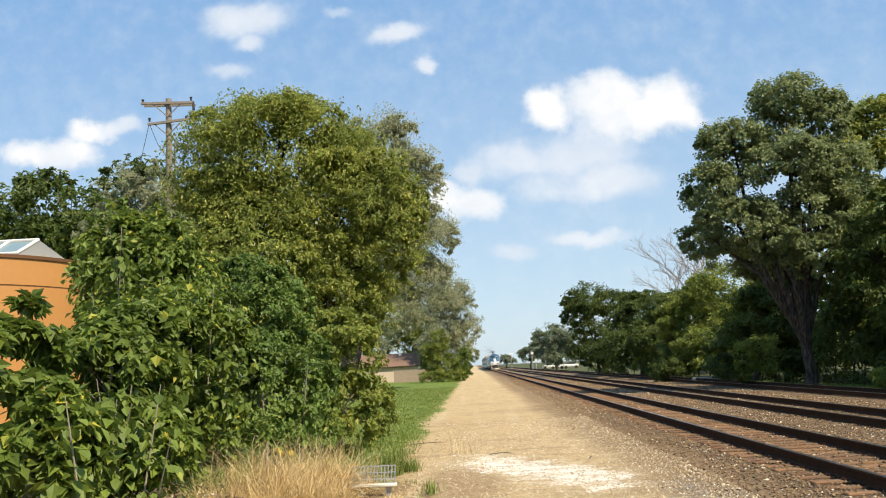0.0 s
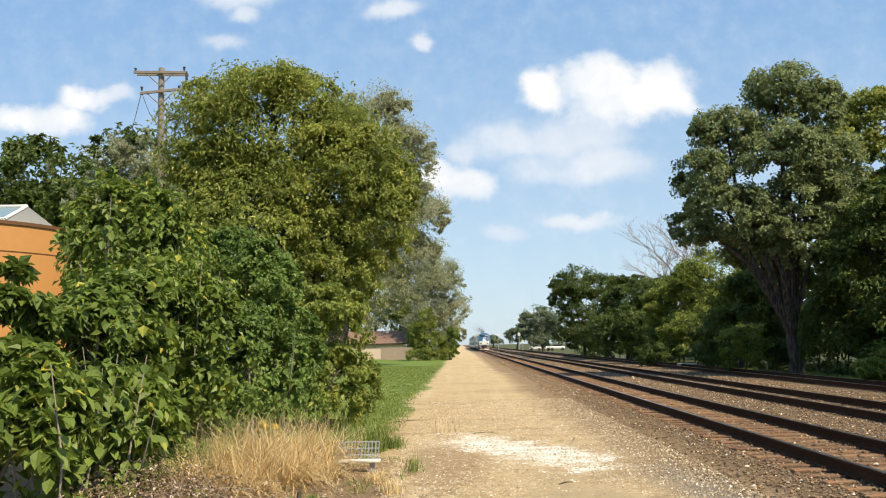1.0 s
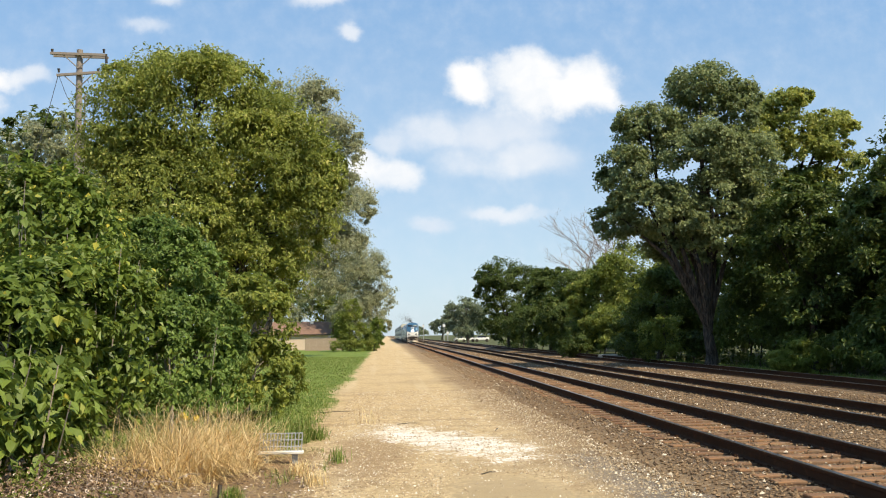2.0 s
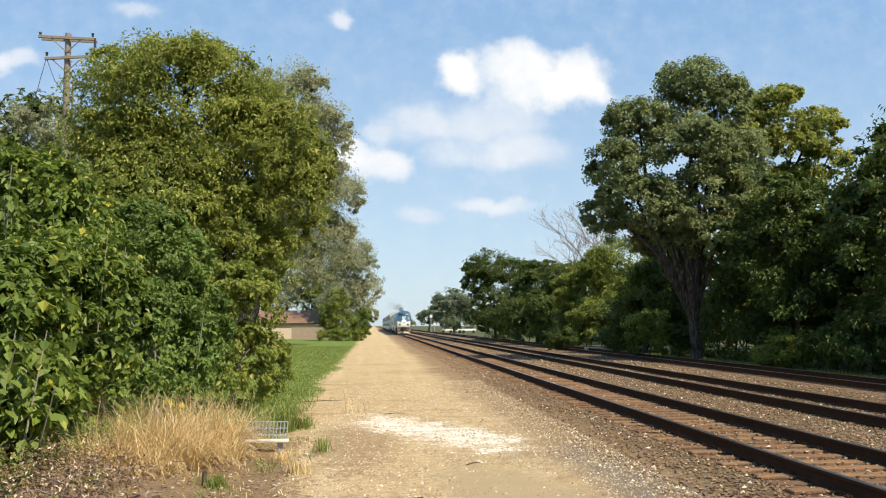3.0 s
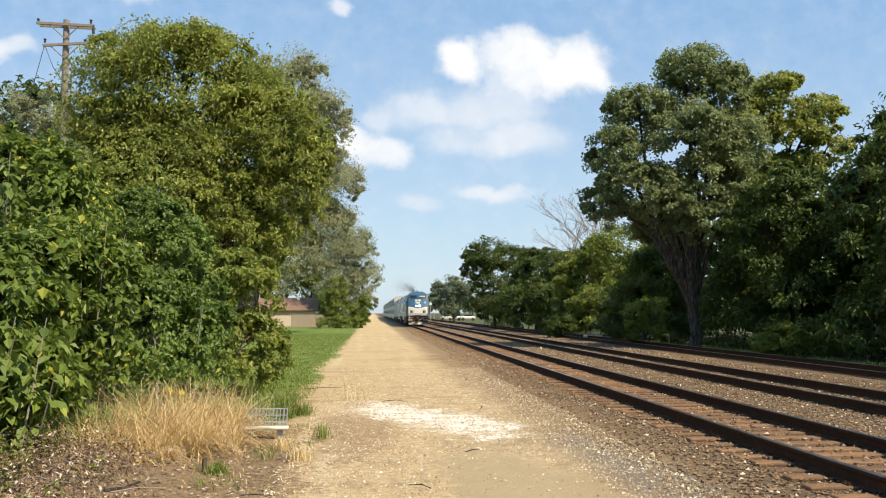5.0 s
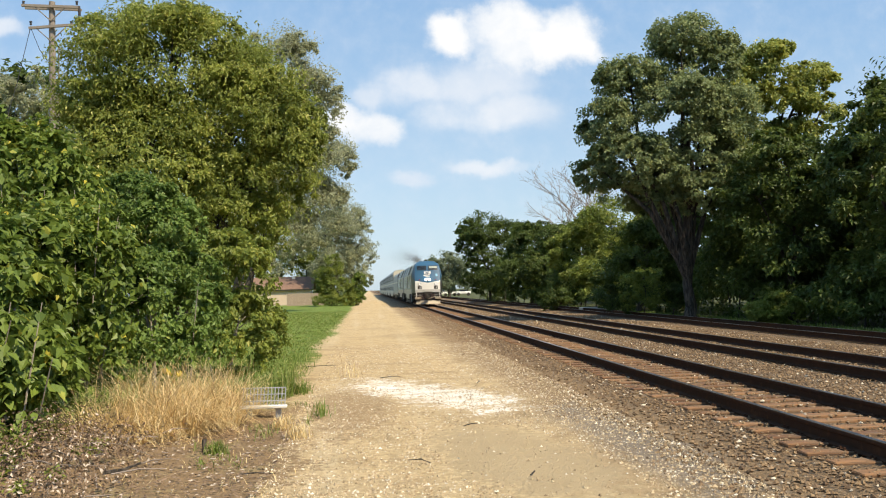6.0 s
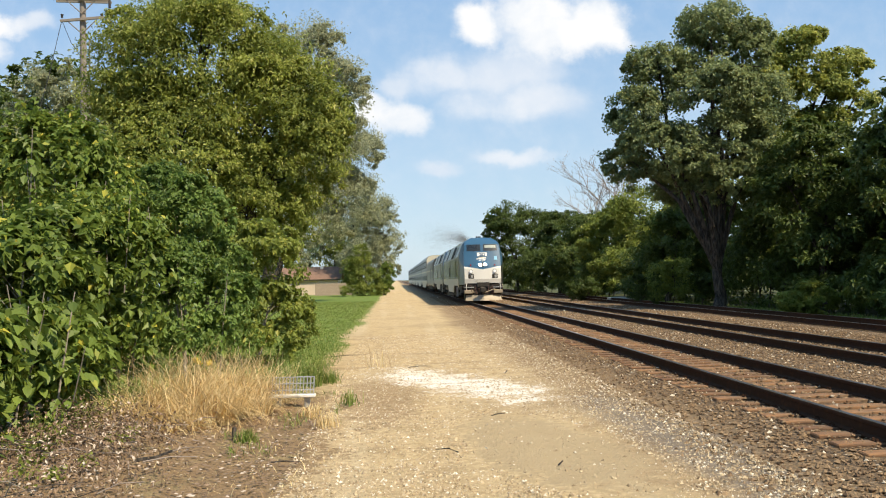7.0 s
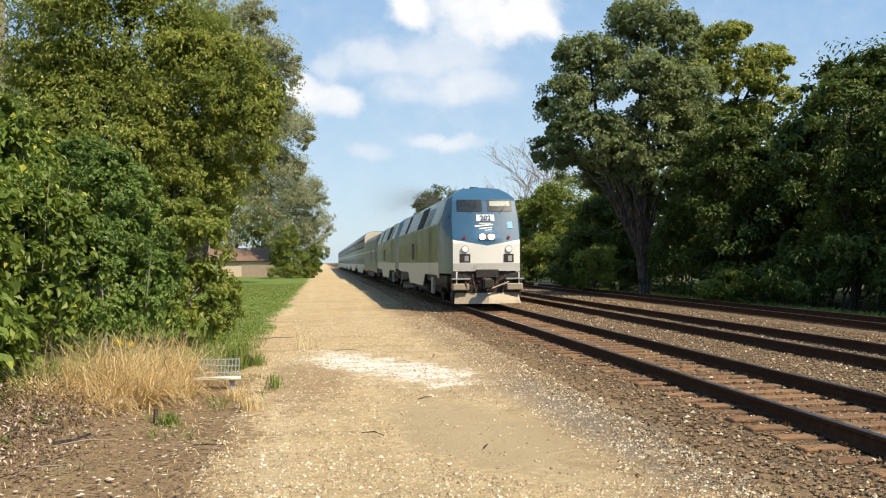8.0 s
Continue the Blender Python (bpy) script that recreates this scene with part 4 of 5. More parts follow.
def cheek_skin(bm, side, start, end, rows=16, steps=6):
    """The rounded flank of the nose between two shares of its depth, given over the height."""
    grid = []
    for j in range(rows + 1):
        z = 1.20 + (4.35 - 1.20) * j / rows
        x, w = half_wide(z), 1.525 if z < 3.05 else max(0.25, 1.525 - (z - 3.05) * 0.40 - max(0.0, z - 4.1) * 1.6)
        y0 = front_y(x, z)
        y1 = max(2.1, y0 + 0.3)
        line = []
        for i in range(steps + 1):
            f = start(z) + (end(z) - start(z)) * i / steps
            out = x + (w - x) * f + 0.10 * math.sin(math.pi * f)
            line.append(bm.verts.new((side * out, y0 + (y1 - y0) * f, z)))
        grid.append(line)
    for r, t in zip(grid, grid[1:]):
        for i in range(steps):
            bm.faces.new((r[i], r[i + 1], t[i + 1], t[i]) if side > 0 else (r[i + 1], r[i], t[i], t[i + 1]))
    bmesh.ops.dissolve_degenerate(bm, dist=1e-5, edges=bm.edges)
    for f in bm.faces:
        f.smooth = True
    return bm


def skirt_board(side, outline):
    """A side skirt: an outline in y and z with the thickness of its sheet."""
    bm = bmesh.new()
    a = [bm.verts.new((side * 1.534, y, z)) for y, z in outline]
    b = [bm.verts.new((side * 1.49, y, z)) for y, z in outline]
    n = len(outline)
    for i in range(n):
        bm.faces.new((a[i], a[(i + 1) % n], b[(i + 1) % n], b[i]))
    bm.faces.new(a)
    bm.faces.new(b[::-1])
    bmesh.ops.recalc_face_normals(bm, faces=bm.faces)
    return bm


def truck(parent, y, wheels, gap):
    bogie = part("truck", boxed(-1.12, 1.12, y - gap - 0.5, y + gap + 0.5, 0.55, 0.95, bevel=0.06), UNDER, parent, "sooty cast steel truck frame")
    for i in range(wheels):
        at = y + (i - (wheels - 1) / 2) * 2 * gap / (wheels - 1)
        for x in (-0.78, 0.78):
            bm = disc(bmesh.new(), x, at, 0.5, 0.5, 0.13, 20, "x")
            disc(bm, x, at, 0.5, 0.14, 0.5, 10, "x")
            part("wheel", bm, UNDER, bogie)
    for x in (-1.18, 1.18):
        part("spring_beam", boxed(x - 0.09, x + 0.09, y - gap, y + gap, 0.42, 0.62, bevel=0.03), UNDER, bogie)


def text_plate(parent, words, x, z, size):
    curve = bpy.data.curves.new("number", "FONT")
    curve.body, curve.size, curve.extrude, curve.align_x = words, size, 0.006, "CENTER"
    curve.offset = 0.008
    ob = new("number", curve)
    curve.materials.append(BLUE)
    ob.parent = parent
    ob.matrix_basis = pose(x, front_y(0, z) - 0.035, z, 90 - 20)
    return ob


def locomotive(label):
    loco = thing("locomotive", pose(5.83, 30, RAIL_Z), label, "locomotive", "diesel locomotives")
    left = [(-x, z) for x, z in BODY[::-1]][1:]
    body = part("body", extruded(bmesh.new(), BODY + left, 2.1, 20.6), SILVER, loco, "silver metal body tinted as if mirroring trees, with slanted upper panels")
    edge = lambda s: 2.20 + 0.22 * s
    part("nose_upper", nose_skin(bmesh.new(), edge, lambda s: 4.40 - 0.05 * s), BLUE, loco, "blue painted raked nose")
    part("nose_lower", nose_skin(bmesh.new(), lambda s: 1.56, edge), WHITE_PAINT, loco, "white painted lower nose with a shallow vee")
    part("nose_band", nose_skin(bmesh.new(), lambda s: 1.28, lambda s: 1.56), BAND_GREY, loco, "worn pale grey buffer band")
    blue_back = lambda z: 0.0 if z < 2.42 else 0.62 * min(1.0, (z - 2.42) / 0.75) ** 0.6
    for side in (-1, 1):
        part("nose_cheek", cheek_skin(bmesh.new(), side, blue_back, lambda z: 1.0), SILVER_CAR, loco, "silver flank of the nose")
        part("blue_cheek", cheek_skin(bmesh.new(), side, lambda z: 0.0, blue_back), BLUE, loco, "blue painted flank of the nose")
    for x0, x1 in ((-1.02, -0.10), (0.10, 1.02)):
        frame_part = part("windscreen", patch(bmesh.new(), x0, x1, 3.46, 3.90, 0.014), GLASS, loco, "dark raked windscreen")
        # a pale plate stands in for the reflection on the right windscreen
        if x0 > 0:
            part("glint_plate", patch(bmesh.new(), x0 + 0.09, x1 - 0.07, 3.66, 3.84, 0.020), SCREEN_GLINT, frame_part, "pale plate painted as a reflection on the glass")
        mid = (x0 + x1) / 2
        bm = tube(bmesh.new(), [(mid, front_y(mid, 3.42) - 0.04, 3.42), (mid + 0.25, front_y(mid, 3.72) - 0.05, 3.72)], [0.012, 0.01], 5)
        part("wiper", bm, UNDER, frame_part)
    board = part("number_board", patch(bmesh.new(), -0.33, 0.33, 3.10, 3.34, 0.016), WHITE_PAINT, loco, "white number board")
    text_plate(board, "202", 0.0, 3.13, 0.27)
    # emblem: slanted pale strokes
    part("emblem_bar", patch(bmesh.new(), -0.25, 0.20, 3.00, 3.035, 0.016), CREAM, loco)
    for x0, x1, z0, z1 in ((-0.40, 0.27, 2.885, 2.935), (-0.24, 0.24, 2.80, 2.84), (-0.04, 0.20, 2.745, 2.775)):
        part("emblem_stroke", patch(bmesh.new(), x0, x1, z0, z1, 0.016, skew=0.10), WHITE_PAINT, loco)
    part("sticker", patch(bmesh.new(), 0.80, 1.0, 2.84, 3.08, 0.016), plain("pale_blue_sticker", (0.16, 0.42, 0.62), 0.5), loco, "pale blue square decal")
    part("lamp_housing", patch(bmesh.new(), -0.29, 0.29, 2.40, 2.64, 0.03, 0.06), UNDER, loco, "dark headlamp housing")
    for x in (-0.165, 0.165):
        part("headlight", disc(bmesh.new(), x, front_y(x, 2.52) - 0.05, 2.52, 0.10, 0.06), LAMP_LIT, loco, "lit round headlamp")
        part("marker_lamp", disc(bmesh.new(), x * 4.9, front_y(x * 4.9, 2.50) - 0.03, 2.50, 0.055, 0.06), RED, loco, "small red marker lamp")
    for x in (-0.80, 0.80):
        rim = part("ditch_light", disc(bmesh.new(), x, front_y(x, 2.08) - 0.02, 2.08, 0.135, 0.05), GREY_PAINT, loco, "round ditch lamp in a rim")
        part("lens", disc(bmesh.new(), x, front_y(x, 2.08) - 0.05, 2.08, 0.105, 0.03), LAMP_DIM, rim)
        recess = part("step_recess", patch(bmesh.new(), x - 0.19, x + 0.19, 1.60, 1.90, 0.012), UNDER, loco, "dark square recess")
        part("recess_lamp", patch(bmesh.new(), x - 0.02, x + 0.13, 1.64, 1.84, 0.022), GREY_PAINT, recess)
        part("grab_rail", tube(bmesh.new(), [(x * 1.35, 0.02, 1.25), (x * 1.42, -0.12, 1.25), (x * 1.42, -0.12, 0.75), (x * 1.3, 0.05, 0.62)], [0.025] * 4, 6), WHITE_PAINT, loco)
    # pilot, steps, coupler
    bm = bmesh.new()
    for a, b in ((-1, 0), (0, 1)):
        pts = []
        for s in (a, b):
            lead = -0.42 + 0.34 * abs(s)
            pts.append([(s * 1.16, lead + 0.22, 0.50), (s * 1.22, lead, 0.12)])
        v = [bm.verts.new(p) for p in (pts[0][0], pts[1][0], pts[1][1], pts[0][1])]
        w = [bm.verts.new((p[0], p[1] + 0.06, p[2])) for p in (pts[0][0], pts[1][0], pts[1][1], pts[0][1])]
        bm.faces.new(v), bm.faces.new(w[::-1])
        for i in range(4):
            bm.faces.new((v[i], w[i], w[(i + 1) % 4], v[(i + 1) % 4]))
    part("pilot_plow", bm, PLOW, loco, "dusty pale pilot plow")
    part("pilot_back", boxed(-1.25, 1.25, 0.12, 0.6, 0.35, 1.24), UNDER, loco, "dark recess with hoses")
    for x in (-0.98, 0.98):
        step = part("step_box", boxed(x - 0.3, x + 0.3, -0.16, 0.2, 0.60, 0.84, bevel=0.03), PLOW, loco, "pale corner step")
        part("step_tread", boxed(x - 0.33, x + 0.33, -0.2, 0.15, 0.985, 1.03), GREY_PAINT, step)
        for k in (-0.25, 0.05):
            bm = tube(bmesh.new(), [(x * 0.6 + k, 0.0, 1.15), (x * 0.58 + k, -0.16, 0.85), (x * 0.5 + k, -0.12, 0.55)], [0.035, 0.035, 0.03], 6)
            part("air_hose", bm, plain("hose_rubber", (0.09, 0.045, 0.04), 0.8), loco)
    bm = boxed(-0.14, 0.14, -0.62, 0.2, 0.72, 0.98, bevel=0.04)
    box(bm, -0.26, 0.06, -0.72, -0.5, 0.66, 1.04, bevel=0.05)
    part("coupler", bm, UNDER, loco, "rusty knuckle coupler")
    rng = random.Random(9)
    rust = plain("rusty_iron", (0.15, 0.075, 0.05), 0.8, 0.2, 0.4)
    for i in range(14):
        x, z = rng.uniform(-0.85, 0.85), rng.uniform(0.55, 1.05)
        q = (x + rng.uniform(-0.25, 0.25), rng.uniform(-0.12, 0.1), z + rng.uniform(-0.22, 0.1))
        part("brake_rod", tube(bmesh.new(), [(x, 0.1, z), ((x + q[0]) / 2, -0.08, z + 0.03), q], [0.03, 0.035, 0.025], 5), rust if i % 2 else UNDER, loco)
    part("uncoupling_lever", tube(bmesh.new(), [(-0.1, -0.5, 0.62), (0.25, -0.35, 0.72), (0.75, -0.25, 0.9)], [0.03, 0.03, 0.03], 6), PLOW, loco)
    part("coupler_pocket", boxed(-0.42, 0.42, -0.03, 0.12, 1.04, 1.34, bevel=0.02), UNDER, loco)
    # side: cab windows, door, slanted panels, vents, tanks
    for side in (-1, 1):
        for y0, y1 in ((4.9, 7.3),):
            bm = bmesh.new()
            a = [(side * (1.525 - 0.397 * (z - 3.05)) + side * 0.012, y, z) for z in (3.12, 3.86) for y in (y0, y1)]
            v = [bm.verts.new(p) for p in a] + [bm.verts.new((p[0] - side * 0.03, p[1], p[2])) for p in a]
            for f in ((0, 1, 3, 2), (4, 6, 7, 5), (0, 4, 5, 1), (2, 3, 7, 6), (0, 2, 6, 4), (1, 5, 7, 3)):
                bm.faces.new([v[i] for i in f])
            part("cab_window", bm, GLASS, loco, "dark cab side window")
        for y0, y1, dark in ((2.6, 4.7, False), (7.7, 10.0, True), (10.25, 12.6, False), (12.7, 15.0, False), (15.2, 16.4, True), (16.6, 18.6, False), (18.7, 20.4, False)):
            bm = bmesh.new()
            a = [(side * (1.525 - 0.397 * (z - 3.05)) + side * 0.02, y, z) for z in (3.12, 4.02) for y in (y0, y1)]
            v = [bm.verts.new(p) for p in a] + [bm.verts.new((p[0] - side * 0.05, p[1], p[2])) for p in a]
            for f in ((0, 1, 3, 2), (4, 6, 7, 5), (0, 4, 5, 1), (2, 3, 7, 6), (0, 2, 6, 4), (1, 5, 7, 3)):
                bm.faces.new([v[i] for i in f])
            part("vent" if dark else "roof_panel", bm, BAND_DARK if dark else SILVER_DULL, loco, "black intake grille" if dark else "")
        for y in (4.3, 4.9, 10.3):
            part("door_seam", boxed(side * 1.528 - 0.006, side * 1.528 + 0.006, y, y + 0.05, 1.1, 3.0), UNDER, loco)
        part("side_vent", boxed(side * 1.53 - 0.012, side * 1.53 + 0.012, 11.4, 12.3, 1.75, 2.5), UNDER, loco, "black side grille")
        part("ladder", boxed(side * 1.42 - 0.05, side * 1.42 + 0.05, 4.35, 4.8, 0.35, 1.0), GREY_PAINT, loco)
        part("skirt", skirt_board(side, [(2.0, 1.60), (20.5, 1.60), (20.5, 1.18), (18.7, 1.12), (14.4, 1.12), (13.6, 0.60), (7.4, 0.60), (6.7, 1.12), (2.6, 1.12), (2.0, 1.0)]), CREAM, loco, "cream side skirt, deeper over the fuel tank")
    part("fuel_tank", boxed(-1.3, 1.3, 7.3, 13.0, 0.3, 1.0, bevel=0.15), UNDER, loco)
    part("underframe", boxed(-1.4, 1.4, 0.6, 20.6, 0.85, 1.1), UNDER, loco)
    truck(loco, 4.6, 2, 1.37)
    truck(loco, 16.6, 2, 1.37)
    part("exhaust", boxed(-0.5, 0.5, 14.6, 16.2, 4.38, 4.50, bevel=0.04), UNDER, loco, "sooty exhaust hatch")
    for y in (6.0, 8.2, 18.4):
        part("roof_fan", disc(bmesh.new(), 0, y, 4.42, 0.45, 0.14, 18, "z"), UNDER, loco, "sooty roof fan")
    for x in (-0.55, 0.55):
        part("antenna", tube(bmesh.new(), [(x, 1.9, 4.25), (x, 1.9, 4.42)], [0.07, 0.05], 6), UNDER, loco)
    for x in (-0.12, 0.0, 0.12):
        part("horn", tube(bmesh.new(), [(x, 3.2, 4.5), (x, 2.8, 4.5)], [0.02, 0.06], 8), UNDER, loco)
    return loco


def passenger_car(name, label, height, length, windows, mat):
    car = thing(name, pose(5.83, 60, RAIL_Z), label, "rail car", "cars of the train")
    right = [(1.45, 0.75), (1.525, 1.0), (1.525, height - 0.55), (1.30, height - 0.18), (0.7, height - 0.02), (0, height)]
    part("body", extruded(bmesh.new(), right + [(-x, z) for x, z in right[::-1]][1:], 0.3, length - 0.3), mat, car)
    part("underframe", boxed(-1.25, 1.25, 0.5, length - 0.5, 0.45, 0.8), UNDER, car)
    # tall cars get a cream end wall, painted for the sun on it
    part("end_wall", extruded(bmesh.new(), [(x * 0.985, z - 0.03) for x, z in right + [(-x, z) for x, z in right[::-1]][1:]], 0.26, 0.31), CREAM if height > 4.5 else SILVER_CAR, car, "end wall, painted pale for sunlight on tall cars")
    part("end_door", boxed(-0.55, 0.55, 0.2, 0.34, 1.2, 3.4), UNDER, car)
    for side in (-1, 1):
        for z0, z1, step, w in windows:
            for i in range(int((length - 3) / step)):
                y = 1.8 + i * step
                part("window", boxed(side * 1.53 - 0.012, side * 1.53 + 0.012, y, y + w, z0, z1), GLASS, car)
        part("stripe", boxed(side * 1.532 - 0.004, side * 1.532 + 0.004, 0.35, length - 0.35, 2.55, 2.72), CREAM, car)
        if height > 4.5:
            part("window_band", boxed(side * 1.526 - 0.006, side * 1.526 + 0.006, 1.2, length - 1.2, 3.22, 4.16), BAND_DARK, car, "dark band along the upper windows")
            part("skirt", skirt_board(side, [(0.35, 1.40), (length - 0.35, 1.40), (length - 0.35, 1.05), (length - 5.0, 1.0), (length - 5.6, 0.42), (5.6, 0.42), (5.0, 1.0), (0.35, 1.05)]), CREAM, car, "pale lower panels with cut-outs over the trucks")
        else:
            part("skirt_panel", boxed(side * 1.45 - 0.03, side * 1.45 + 0.03, 5.0, length - 5.0, 0.35, 0.95, bevel=0.02), UNDER, car)
    truck(car, 3.0, 2, 1.3)
    truck(car, length - 3.0, 2, 1.3)
    return car


TRAIN = []


def smoke():
    """Thin grey exhaust over the roofs: fine soot that thins out as it trails."""
    m, k = material("exhaust_soot")
    soot = k.add("ShaderNodeBsdfDiffuse", {"Color": (0.13, 0.12, 0.11, 1)})
    surface(k, k.add("ShaderNodeMixShader", {0: 0.45, 1: k.add("ShaderNodeBsdfTransparent"), 2: soot}))
    rng = np.random.default_rng(5)
    n = 110000
    s = rng.random(n) ** 1.5
    spread = (0.25 + 1.3 * s)[:, None]
    p = np.stack([-1.4 * s, 15.4 + 26 * s, 4.75 + 1.5 * s ** 0.6], 1) + rng.normal(size=(n, 3)) * spread * (0.8, 1.2, 0.6)
    p[:, 2] = np.maximum(p[:, 2], 4.6)
    corner = rng.normal(size=(n, 3, 3)) * 0.0068
    verts = (p[:, None] + corner).reshape(-1, 3)
    ob = thing("exhaust_smoke", pose(5.83, 48, RAIL_Z), "thin grey diesel exhaust trailing above the train", "smoke")
    haze = tagged(raw("haze", verts, np.arange(n * 3).reshape(-1, 3), m, ob), kind="stuff")
    haze.visible_shadow = False
    TRAIN.append((ob, 0.0))



def make_train():
    a = locomotive("blue-nosed silver diesel locomotive with lit headlamps, hauling passenger cars")
    b = copy_thing(a, pose(5.83, 51, RAIL_Z))
    b["label"] = "second silver diesel locomotive coupled behind the leader"
    TRAIN.append((a, 0.0))
    TRAIN.append((b, 21.4))
    c = passenger_car("baggage_car", "low silver baggage car behind the locomotives", 4.15, 22.0, ((1.7, 2.9, 6.5, 1.6),), SILVER_CAR)
    TRAIN.append((c, 42.6))
    d = passenger_car("passenger_car", "tall two-storey silver passenger car", 4.95, 25.9, ((1.45, 2.1, 2.2, 1.1), (3.35, 4.0, 1.7, 1.45)), SILVER_CAR)
    TRAIN.append((d, 65.0))
    for i in range(1, 7):
        TRAIN.append((copy_thing(d, pose(5.83, 65, RAIL_Z)), 65.0 + 26.2 * i))


make_train()
smoke()


# ---------------------------------------------------------------- things beside the lane
def make_tank():
    ob = thing("storage_tank", pose(-15.2, 25.5, 0), "round orange painted steel storage tank behind bushes", "tank")
    bm = bmesh.new()
    for z0, z1, r in ((0, 2.2, 4.45), (2.2, 4.38, 4.45), (4.42, 5.12, 4.45)):
        disc(bm, 0, 0, (z0 + z1) / 2, r, z1 - z0, 96, "z")
    part("shell", bm, TANK, ob)
    bm = disc(bmesh.new(), 0, 0, 4.4, 4.44, 0.05, 96, "z")
    part("seam", bm, TANK_RIM, ob, "thin rust seam")
    bm = disc(bmesh.new(), 0, 0, 5.15, 4.49, 0.09, 96, "z")
    part("rim", bm, TANK_RIM, ob, "rusty brown top rim")


def make_skylight():
    ob = thing("roof_lantern", pose(-18.6, 35.0, 0), "white framed glass roof lantern above a shed", "roof lantern")
    part("shed_wall", boxed(-2.5, 2.5, -1.5, 2.0, 0.0, 6.75), CONCRETE, ob, "pale shed wall")
    bm = bmesh.new()
    v = [bm.verts.new(p) for p in ((-2.6, -1.7, 6.78), (1.65, -1.7, 6.78), (1.95, -0.6, 7.42), (-2.6, -0.6, 7.42))]
    w = [bm.verts.new((q.co.x, q.co.y + 0.05, q.co.z - 0.05)) for q in v]
    bm.faces.new(v), bm.faces.new(w[::-1])
    for i in range(4):
        bm.faces.new((v[i], w[i], w[(i + 1) % 4], v[(i + 1) % 4]))
    part("glazing", bm, plain("sky_glass", (0.25, 0.34, 0.36), 0.15, 0.3, 0.1), ob, "tinted glass panes")
    for a, b in (((-2.6, -1.72, 6.8), (1.65, -1.72, 6.8)), ((-2.6, -0.6, 7.45), (1.95, -0.6, 7.45)), ((1.65, -1.72, 6.8), (1.95, -0.6, 7.45)), ((0.6, -1.72, 6.8), (0.8, -0.6, 7.45)), ((-0.6, -1.72, 6.8), (-0.4, -0.6, 7.45))):
        part("glazing_bar", tube(bmesh.new(), [a, b], [0.06, 0.06], 6), WHITE_PAINT, ob)
    bm = bmesh.new()
    v = [bm.verts.new(p) for p in ((1.68, -1.7, 6.75), (2.4, 1.0, 6.75), (1.98, -0.58, 7.42))]
    w = [bm.verts.new((q.co.x - 0.05, q.co.y + 0.02, q.co.z)) for q in v]
    bm.faces.new(v), bm.faces.new(w[::-1])
    for i in range(3):
        bm.faces.new((v[i], w[i], w[(i + 1) % 3], v[(i + 1) % 3]))
    part("gable", bm, GREY_PAINT, ob)


def make_pole():
    ob = thing("utility_pole", pose(-13.37, 40, -0.18), "weathered wooden utility pole with two crossarms", "utility pole")
    part("post", tube(bmesh.new(), [(0, 0, -0.5), (0, 0, 7), (0, 0, 14.75)], [0.19, 0.16, 0.13], 12), POLE_WOOD, ob)
    for z, x0, x1, tilt in ((14.5, -1.2, 1.18, -0.04), (13.62, -0.9, 0.95, 0.07)):
        bm = bmesh.new()
        tube(bm, [(x0, -0.2, z - tilt), (x1, -0.2, z + tilt)], [0.075, 0.075], 4)
        arm = part("crossarm", bm, POLE_WOOD, ob, "grey split wooden crossarm")
        if z > 14:
            tube_b = tube(bmesh.new(), [(x0, 0.2, z - tilt), (x1, 0.2, z + tilt)], [0.06, 0.06], 4)
            part("crossarm", tube_b, POLE_WOOD, ob)
        for s in (-1, 1):
            part("brace", tube(bmesh.new(), [(s * 0.62, -0.2, z - 0.05), (0, -0.15, z - 0.62)], [0.025, 0.025], 5), POLE_WOOD, ob)
        for x in (x0 + 0.08, x1 - 0.08):
            bm = disc(bmesh.new(), x, -0.2, z + 0.13, 0.045, 0.14, 10, "z")
            disc(bm, x, -0.2, z + 0.20, 0.06, 0.05, 10, "z")
            part("insulator", bm, UNDER, arm)
    part("cutout", tube(bmesh.new(), [(1.2, -0.2, 14.5), (1.22, -0.22, 14.1)], [0.05, 0.06], 8), UNDER, ob)
    part("conduit", tube(bmesh.new(), [(0.24, -0.1, 0), (0.26, -0.1, 9.5), (0.3, -0.1, 12.8)], [0.04, 0.04, 0.03], 6), POLE_WOOD, ob)
    for pts in (((-0.85, -0.2, 13.5), (-1.1, -1.0, 11.0), (-1.7, -2.2, 7.0)), ((-0.8, -0.2, 13.5), (-0.45, -0.2, 12.6), (-0.05, -0.15, 12.0))):
        part("wire", tube(bmesh.new(), list(pts), [0.014] * 3, 5), WIRE, ob, "sagging black wire")


